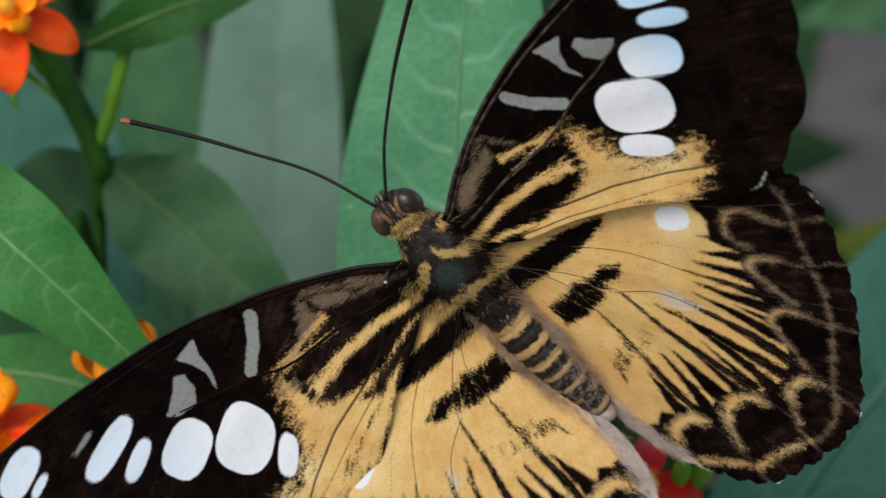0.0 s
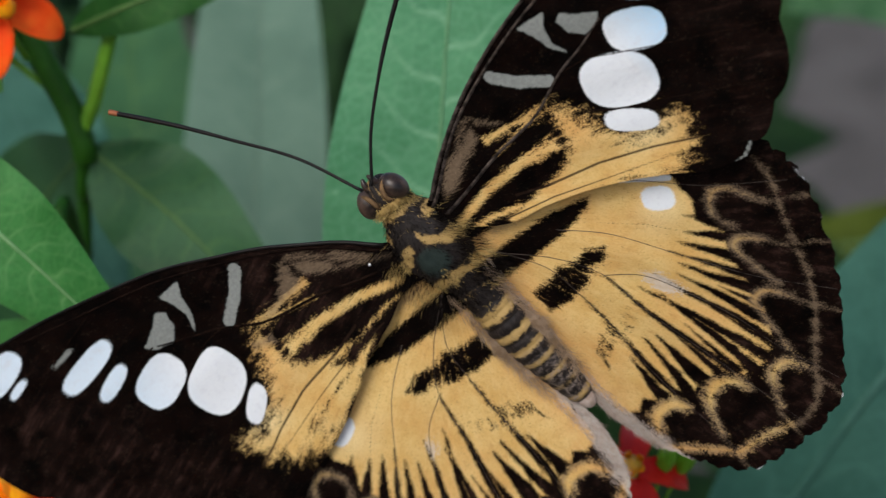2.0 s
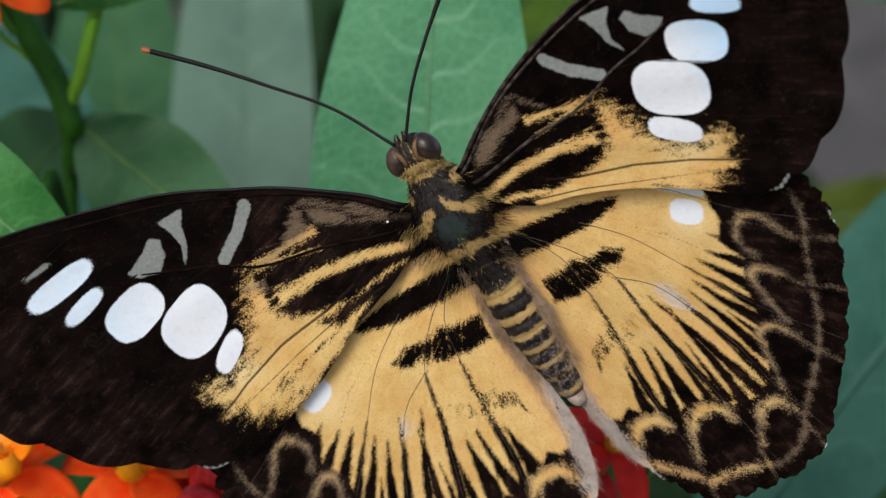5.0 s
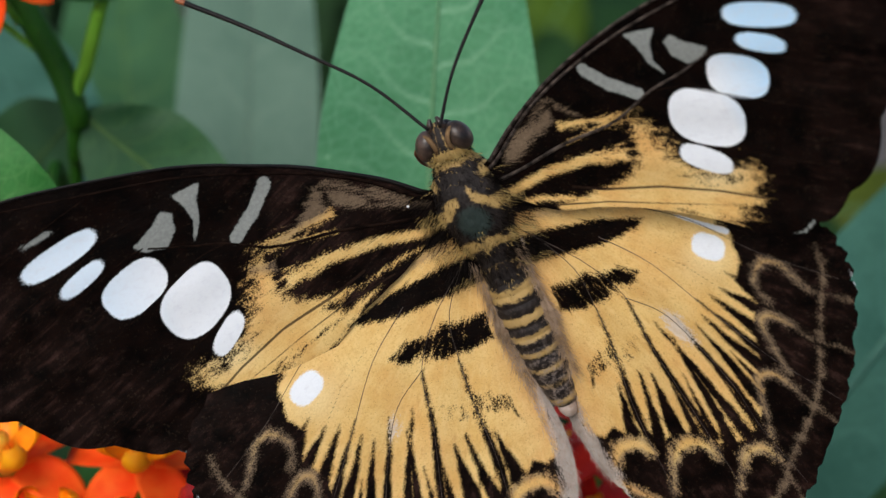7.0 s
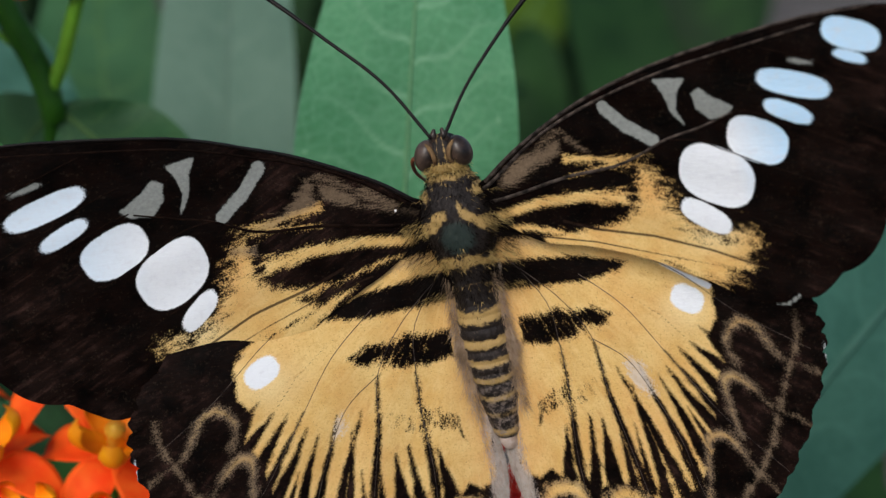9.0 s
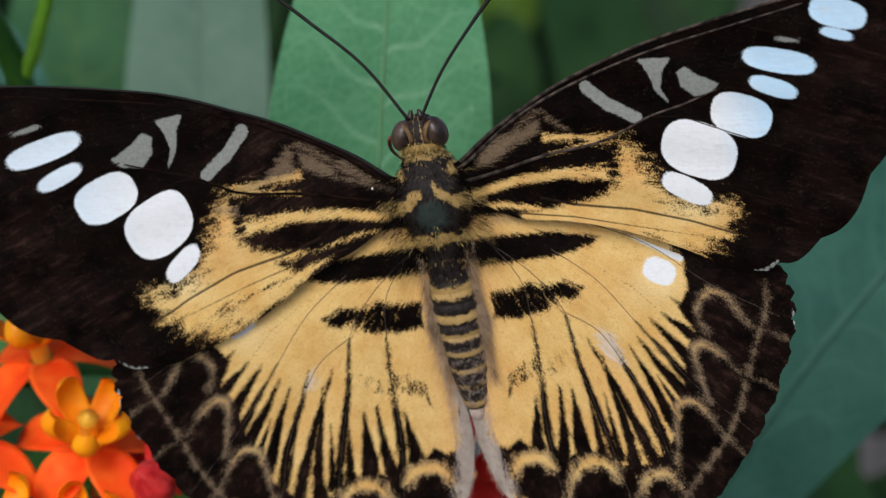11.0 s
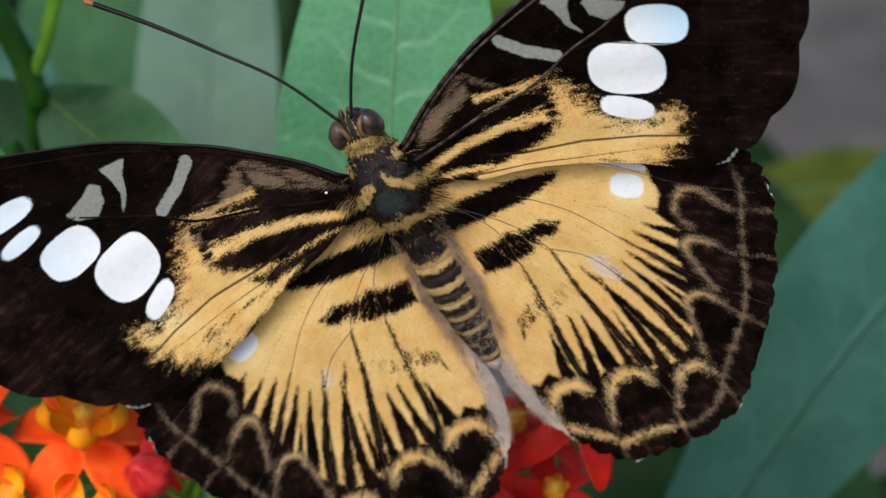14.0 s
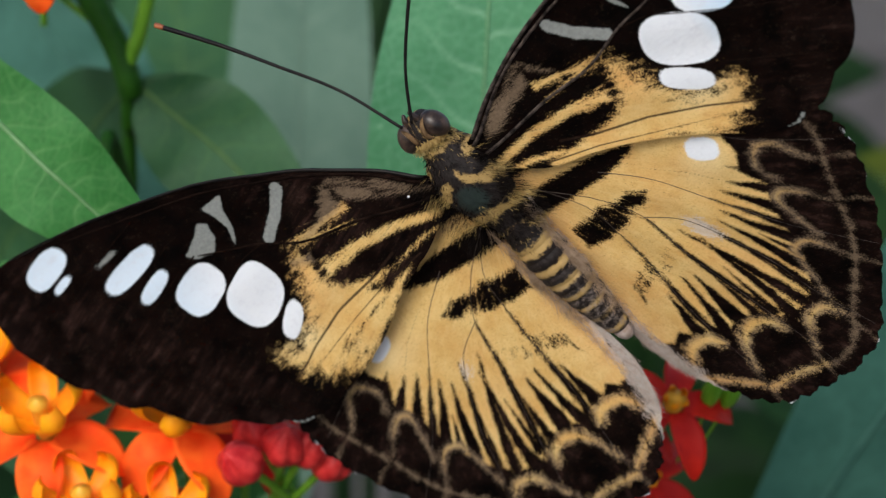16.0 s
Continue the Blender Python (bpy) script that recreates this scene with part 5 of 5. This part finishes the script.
def motions():
    walk(butterfly, [
        (0, pose(-0.00115, 0.25873, 0.89539, 95.01, -42.82, -9.74)),
        (0.5, pose(-0.00157, 0.25797, 0.89558, 95.00, -42.42, -8.92)),
        (1, pose(-0.00214, 0.25983, 0.89454, 95.78, -42.96, -9.54)),
        (1.5, pose(-0.00167, 0.26024, 0.89485, 95.73, -41.92, -12.24)),
        (2, pose(-0.00128, 0.26061, 0.89476, 97.51, -41.23, -14.03)),
        (2.5, pose(-0.00141, 0.25934, 0.89502, 96.53, -41.90, -11.28)),
        (3, pose(-0.00066, 0.26083, 0.89470, 94.95, -39.68, -11.72)),
        (3.5, pose(0.00145, 0.25757, 0.89637, 92.07, -34.19, -11.73)),
        (4, pose(0.00117, 0.25590, 0.89693, 94.08, -33.32, -10.96)),
        (4.2, pose(0.00198, 0.25880, 0.89547, 92.25, -33.42, -14.12)),
        (6.3, pose(0.00255, 0.25640, 0.89781, 89.23, -30.34, -6.78)),
        (6.5, pose(0.00253, 0.25535, 0.89758, 89.51, -29.83, -9.14)),
        (7, pose(0.00410, 0.25484, 0.89752, 87.61, -24.11, -7.55)),
        (7.5, pose(0.00468, 0.26014, 0.89442, 82.73, -20.19, -9.59)),
        (8, pose(0.00574, 0.25936, 0.89447, 82.16, -15.87, -9.57)),
        (8.2, pose(0.00438, 0.25512, 0.89531, 83.55, -14.83, -6.29)),
        (10.3, pose(0.00618, 0.26065, 0.89311, 83.48, -10.51, -12.13)),
        (10.5, pose(0.00582, 0.26209, 0.89310, 83.02, -12.24, -13.30)),
        (11, pose(0.00529, 0.26312, 0.89272, 84.97, -12.02, -8.36)),
        (11.5, pose(0.00534, 0.26267, 0.89344, 83.80, -13.74, -10.63)),
        (12, pose(0.00494, 0.26094, 0.89378, 83.85, -12.83, -6.77)),
        (12.5, pose(0.00430, 0.26106, 0.89444, 86.28, -13.74, -5.74)),
        (13, pose(0.00373, 0.26051, 0.89460, 88.56, -14.00, -4.84)),
        (13.5, pose(0.00039, 0.26114, 0.89457, 94.82, -24.84, -6.91)),
        (14, pose(-0.00061, 0.26284, 0.89434, 96.87, -26.73, -9.61)),
        (14.5, pose(-0.00187, 0.26105, 0.89488, 102.08, -32.81, -18.16)),
        (15, pose(-0.00197, 0.26041, 0.89490, 102.81, -33.89, -19.30)),
        (15.5, pose(-0.00270, 0.26044, 0.89518, 105.49, -37.14, -19.91)),
        (16, pose(-0.00182, 0.25903, 0.89522, 106.33, -37.43, -22.78)),
    ])
    walk(right_forewing, [
        (0, pose(0.00330, 0.00373, 0.00000, -1.91, -14.05, -0.34)),
        (0.5, pose(0.00330, 0.00373, 0.00000, -1.29, -17.13, 0.28)),
        (1, pose(0.00330, 0.00373, 0.00000, -1.71, -12.86, 0.63)),
        (1.5, pose(0.00330, 0.00373, 0.00000, -1.84, -8.23, 1.98)),
        (2, pose(0.00330, 0.00373, 0.00000, -2.18, -6.71, 1.89)),
        (2.5, pose(0.00330, 0.00373, 0.00000, -1.60, -11.46, 1.96)),
        (3, pose(0.00330, 0.00373, 0.00000, -0.63, -7.48, 2.18)),
        (3.5, pose(0.00330, 0.00373, 0.00000, 0.33, -14.49, -0.41)),
        (4, pose(0.00330, 0.00373, 0.00000, 0.63, -17.74, 1.05)),
        (4.2, pose(0.00330, 0.00373, 0.00000, -0.07, -7.43, 0.11)),
        (6.3, pose(0.00330, 0.00373, 0.00000, 1.34, -22.21, 2.13)),
        (6.5, pose(0.00330, 0.00373, 0.00000, 1.74, -18.78, 2.22)),
        (7, pose(0.00330, 0.00373, 0.00000, 1.34, -21.66, 1.96)),
        (7.5, pose(0.00330, 0.00373, 0.00000, 2.24, -11.06, 2.61)),
        (8, pose(0.00330, 0.00373, 0.00000, 1.62, -11.68, 1.88)),
        (8.2, pose(0.00330, 0.00373, 0.00000, 2.05, -19.99, 2.22)),
        (10.3, pose(0.00330, 0.00373, 0.00000, 0.42, -7.73, -0.93)),
        (10.5, pose(0.00330, 0.00373, 0.00000, 3.75, -5.76, 1.18)),
        (11, pose(0.00330, 0.00373, 0.00000, 2.98, -8.39, 0.83)),
        (11.5, pose(0.00330, 0.00373, 0.00000, 2.15, -6.13, -0.74)),
        (12, pose(0.00330, 0.00373, 0.00000, 3.60, -13.96, -2.33)),
        (12.5, pose(0.00330, 0.00373, 0.00000, 3.56, -16.93, -2.62)),
        (13, pose(0.00330, 0.00373, 0.00000, 2.38, -17.44, -2.18)),
        (13.5, pose(0.00330, 0.00373, 0.00000, 0.93, -11.67, -0.18)),
        (14, pose(0.00330, 0.00373, 0.00000, 0.70, -4.84, 2.30)),
        (14.5, pose(0.00330, 0.00373, 0.00000, 0.52, 0.72, 2.09)),
        (15, pose(0.00330, 0.00373, 0.00000, 0.26, 0.61, 1.03)),
        (15.5, pose(0.00330, 0.00373, 0.00000, 0.13, -1.61, -0.04)),
        (16, pose(0.00330, 0.00373, 0.00000, -1.32, 0.24, -1.82)),
    ])
    walk(left_forewing, [
        (0, pose(-0.00330, 0.00373, 0.00000, 1.73, 8.04, 4.80)),
        (0.5, pose(-0.00330, 0.00373, 0.00000, 2.74, 11.98, 4.36)),
        (1, pose(-0.00330, 0.00373, 0.00000, 1.88, 10.05, 3.02)),
        (1.5, pose(-0.00330, 0.00373, 0.00000, -1.06, 3.83, 0.33)),
        (2, pose(-0.00330, 0.00373, 0.00000, -0.58, 0.48, -0.64)),
        (2.5, pose(-0.00330, 0.00373, 0.00000, 0.21, 6.80, -0.40)),
        (3, pose(-0.00330, 0.00373, 0.00000, 0.55, 3.55, -0.24)),
        (3.5, pose(-0.00330, 0.00373, 0.00000, 2.87, 11.48, 1.28)),
        (4, pose(-0.00330, 0.00373, 0.00000, 4.07, 15.79, -0.62)),
        (4.2, pose(-0.00330, 0.00373, 0.00000, 0.46, 5.42, -2.70)),
        (6.3, pose(-0.00330, 0.00373, 0.00000, 1.90, 17.16, -3.75)),
        (6.5, pose(-0.00330, 0.00373, 0.00000, 3.94, 14.06, -1.73)),
        (7, pose(-0.00330, 0.00373, 0.00000, 4.93, 16.88, -2.04)),
        (7.5, pose(-0.00330, 0.00373, 0.00000, 2.44, 2.21, -2.62)),
        (8, pose(-0.00330, 0.00373, 0.00000, 3.41, 6.21, -2.74)),
        (8.2, pose(-0.00330, 0.00373, 0.00000, 7.24, 15.95, 1.07)),
        (10.3, pose(-0.00330, 0.00373, 0.00000, 1.96, 7.18, 0.30)),
        (10.5, pose(-0.00330, 0.00373, 0.00000, -0.34, 1.18, 0.17)),
        (11, pose(-0.00330, 0.00373, 0.00000, -0.06, 1.46, -0.11)),
        (11.5, pose(-0.00330, 0.00373, 0.00000, -0.50, 0.04, -1.67)),
        (12, pose(-0.00330, 0.00373, 0.00000, 5.11, 10.93, 1.55)),
        (12.5, pose(-0.00330, 0.00373, 0.00000, 5.46, 13.17, 0.58)),
        (13, pose(-0.00330, 0.00373, 0.00000, 4.18, 14.16, 0.25)),
        (13.5, pose(-0.00330, 0.00373, 0.00000, -1.03, 11.30, -1.63)),
        (14, pose(-0.00330, 0.00373, 0.00000, -4.68, 3.61, -3.61)),
        (14.5, pose(-0.00330, 0.00373, 0.00000, -6.35, 0.37, -2.81)),
        (15, pose(-0.00330, 0.00373, 0.00000, -5.82, 0.55, -2.64)),
        (15.5, pose(-0.00330, 0.00373, 0.00000, -5.99, 3.26, -0.88)),
        (16, pose(-0.00330, 0.00373, 0.00000, -4.80, 2.04, -0.86)),
    ])
    walk(right_hindwing, [
        (0, pose(0.00286, -0.00085, -0.00120, 1.32, -14.76, 1.03)),
        (0.5, pose(0.00286, -0.00085, -0.00120, 1.18, -17.42, 0.99)),
        (1, pose(0.00286, -0.00085, -0.00120, 0.72, -13.15, 1.75)),
        (1.5, pose(0.00286, -0.00085, -0.00120, -0.05, -8.26, 2.12)),
        (2, pose(0.00286, -0.00085, -0.00120, 1.22, -7.12, 1.87)),
        (2.5, pose(0.00286, -0.00085, -0.00120, 0.64, -11.62, 1.76)),
        (3, pose(0.00286, -0.00085, -0.00120, -0.12, -7.19, 2.33)),
        (3.5, pose(0.00286, -0.00085, -0.00120, 2.02, -14.78, 0.43)),
        (4, pose(0.00286, -0.00085, -0.00120, 1.87, -18.21, 0.73)),
        (4.2, pose(0.00286, -0.00085, -0.00120, 0.90, -7.14, 1.41)),
        (6.3, pose(0.00286, -0.00085, -0.00120, 1.67, -18.45, -1.90)),
        (6.5, pose(0.00286, -0.00085, -0.00120, 1.19, -14.36, -1.28)),
        (7, pose(0.00286, -0.00085, -0.00120, 1.18, -17.30, -1.02)),
        (7.5, pose(0.00286, -0.00085, -0.00120, -2.02, -2.18, 0.17)),
        (8, pose(0.00286, -0.00085, -0.00120, -1.69, -3.32, -0.77)),
        (8.2, pose(0.00286, -0.00085, -0.00120, -0.14, -13.48, -0.76)),
        (10.3, pose(0.00286, -0.00085, -0.00120, 0.19, -9.21, 0.32)),
        (10.5, pose(0.00286, -0.00085, -0.00120, 1.24, -4.75, -0.06)),
        (11, pose(0.00286, -0.00085, -0.00120, -0.05, -5.99, -0.23)),
        (11.5, pose(0.00286, -0.00085, -0.00120, 0.57, -4.38, -0.43)),
        (12, pose(0.00286, -0.00085, -0.00120, 1.67, -13.17, -1.11)),
        (12.5, pose(0.00286, -0.00085, -0.00120, 1.89, -16.20, -1.32)),
        (13, pose(0.00286, -0.00085, -0.00120, 0.85, -17.28, -0.67)),
        (13.5, pose(0.00286, -0.00085, -0.00120, 0.42, -10.94, 0.22)),
        (14, pose(0.00286, -0.00085, -0.00120, 0.12, -2.83, 1.47)),
        (14.5, pose(0.00286, -0.00085, -0.00120, 1.42, 0.94, 1.36)),
        (15, pose(0.00286, -0.00085, -0.00120, 1.56, -0.81, 1.63)),
        (15.5, pose(0.00286, -0.00085, -0.00120, 1.68, -3.78, 2.27)),
        (16, pose(0.00286, -0.00085, -0.00120, 2.25, -4.12, 1.50)),
    ])
    walk(left_hindwing, [
        (0, pose(-0.00286, -0.00085, -0.00120, -1.26, 10.32, 1.30)),
        (0.5, pose(-0.00286, -0.00085, -0.00120, -0.88, 14.34, 0.94)),
        (1, pose(-0.00286, -0.00085, -0.00120, -0.97, 10.41, 0.92)),
        (1.5, pose(-0.00286, -0.00085, -0.00120, -1.04, 4.05, 0.68)),
        (2, pose(-0.00286, -0.00085, -0.00120, 0.19, 1.67, 0.11)),
        (2.5, pose(-0.00286, -0.00085, -0.00120, -0.32, 7.02, -0.26)),
        (3, pose(-0.00286, -0.00085, -0.00120, 0.07, 4.00, 0.02)),
        (3.5, pose(-0.00286, -0.00085, -0.00120, 0.59, 11.88, 0.28)),
        (4, pose(-0.00286, -0.00085, -0.00120, 0.48, 15.31, -0.23)),
        (4.2, pose(-0.00286, -0.00085, -0.00120, 0.01, 3.41, -1.18)),
        (6.3, pose(-0.00286, -0.00085, -0.00120, -0.87, 17.29, -0.96)),
        (6.5, pose(-0.00286, -0.00085, -0.00120, -0.34, 16.63, -0.30)),
        (7, pose(-0.00286, -0.00085, -0.00120, -0.58, 18.57, -0.73)),
        (7.5, pose(-0.00286, -0.00085, -0.00120, 1.61, 6.00, 0.50)),
        (8, pose(-0.00286, -0.00085, -0.00120, 2.12, 9.40, -0.36)),
        (8.2, pose(-0.00286, -0.00085, -0.00120, 1.84, 18.24, 1.13)),
        (10.3, pose(-0.00286, -0.00085, -0.00120, 0.34, 7.70, -0.50)),
        (10.5, pose(-0.00286, -0.00085, -0.00120, 2.10, 1.71, -0.45)),
        (11, pose(-0.00286, -0.00085, -0.00120, 2.08, 3.19, -0.90)),
        (11.5, pose(-0.00286, -0.00085, -0.00120, 2.11, 0.45, -1.48)),
        (12, pose(-0.00286, -0.00085, -0.00120, 2.56, 11.07, 0.35)),
        (12.5, pose(-0.00286, -0.00085, -0.00120, 2.64, 12.72, -0.21)),
        (13, pose(-0.00286, -0.00085, -0.00120, 2.42, 14.55, -0.19)),
        (13.5, pose(-0.00286, -0.00085, -0.00120, 0.87, 12.21, -0.45)),
        (14, pose(-0.00286, -0.00085, -0.00120, 1.02, 5.53, -0.74)),
        (14.5, pose(-0.00286, -0.00085, -0.00120, -0.23, 3.65, -0.14)),
        (15, pose(-0.00286, -0.00085, -0.00120, 0.13, 3.61, -0.26)),
        (15.5, pose(-0.00286, -0.00085, -0.00120, -0.16, 5.99, -0.01)),
        (16, pose(-0.00286, -0.00085, -0.00120, -1.58, 3.31, -0.19)),
    ])
    # the antennae swing from their roots: seconds, degrees
    across = Vector((-0.36, -0.27, -0.89)).normalized()
    swings = ((left_antenna, [(0, 6.5), (1, 5.9), (1.5, 3.5), (2, 2.2), (3, 1.4), (3.5, 0.2), (4.2, -1.5), (6.4, -2.8), (7, -2.3), (11, -1.2), (14.5, -1.6), (15, -0.6), (15.5, 2.5), (16, 2.3)]),
              (right_antenna, [(0, 4.2), (3, 3.2), (7, -0.2), (11, -1.3), (13, -3.0), (13.5, -5.0), (14, -8.0), (14.5, -12.3), (15, -12.0), (15.5, -5.0), (16, -3.8)]))
    for (feeler, base), swing in swings:
        walk(feeler, [(t, Matrix.Translation(base) @ Matrix.Rotation(radians(a), 4, across) @ Matrix.Translation(-base)) for t, a in swing])
    # the flower heads nod under the butterfly: seconds, millimetres to the right and up
    nod = [(0, 2.0, 3.6), (0.5, 2.0, 3.8), (1, 1.8, 3.4), (1.6, 0.8, 1.2), (2.2, 0, 0), (4.2, 0, 0), (13, 0, 0), (13.6, -1.0, 0.3), (14.5, -2.0, 0.6), (16, -1.9, 0.5)]
    turn = VIEW.to_3x3()
    for thing in swaying:
        rest = thing.matrix_basis.copy()
        walk(thing, [(t, Matrix.Translation(turn @ Vector((x / 1000, y / 1000, 0))) @ rest) for t, x, y in nod])
    # the plant with the large leaf leans sideways: seconds, millimetres at the height of the leaf
    lean = [(0, 0.0), (1.5, 2.0), (3, 4.2), (4, 4.4), (7, 4.2), (7.5, 3.8), (11, 5.0), (13.5, 7.0), (15, 8.4), (16, 7.6)]
    walk(right, [(t, Matrix.Translation(right_root) @ pose(0, 0, 0, 0, math.degrees(d / 830), 0) @ Matrix.Translation(-right_root)) for t, d in lean])


motions()
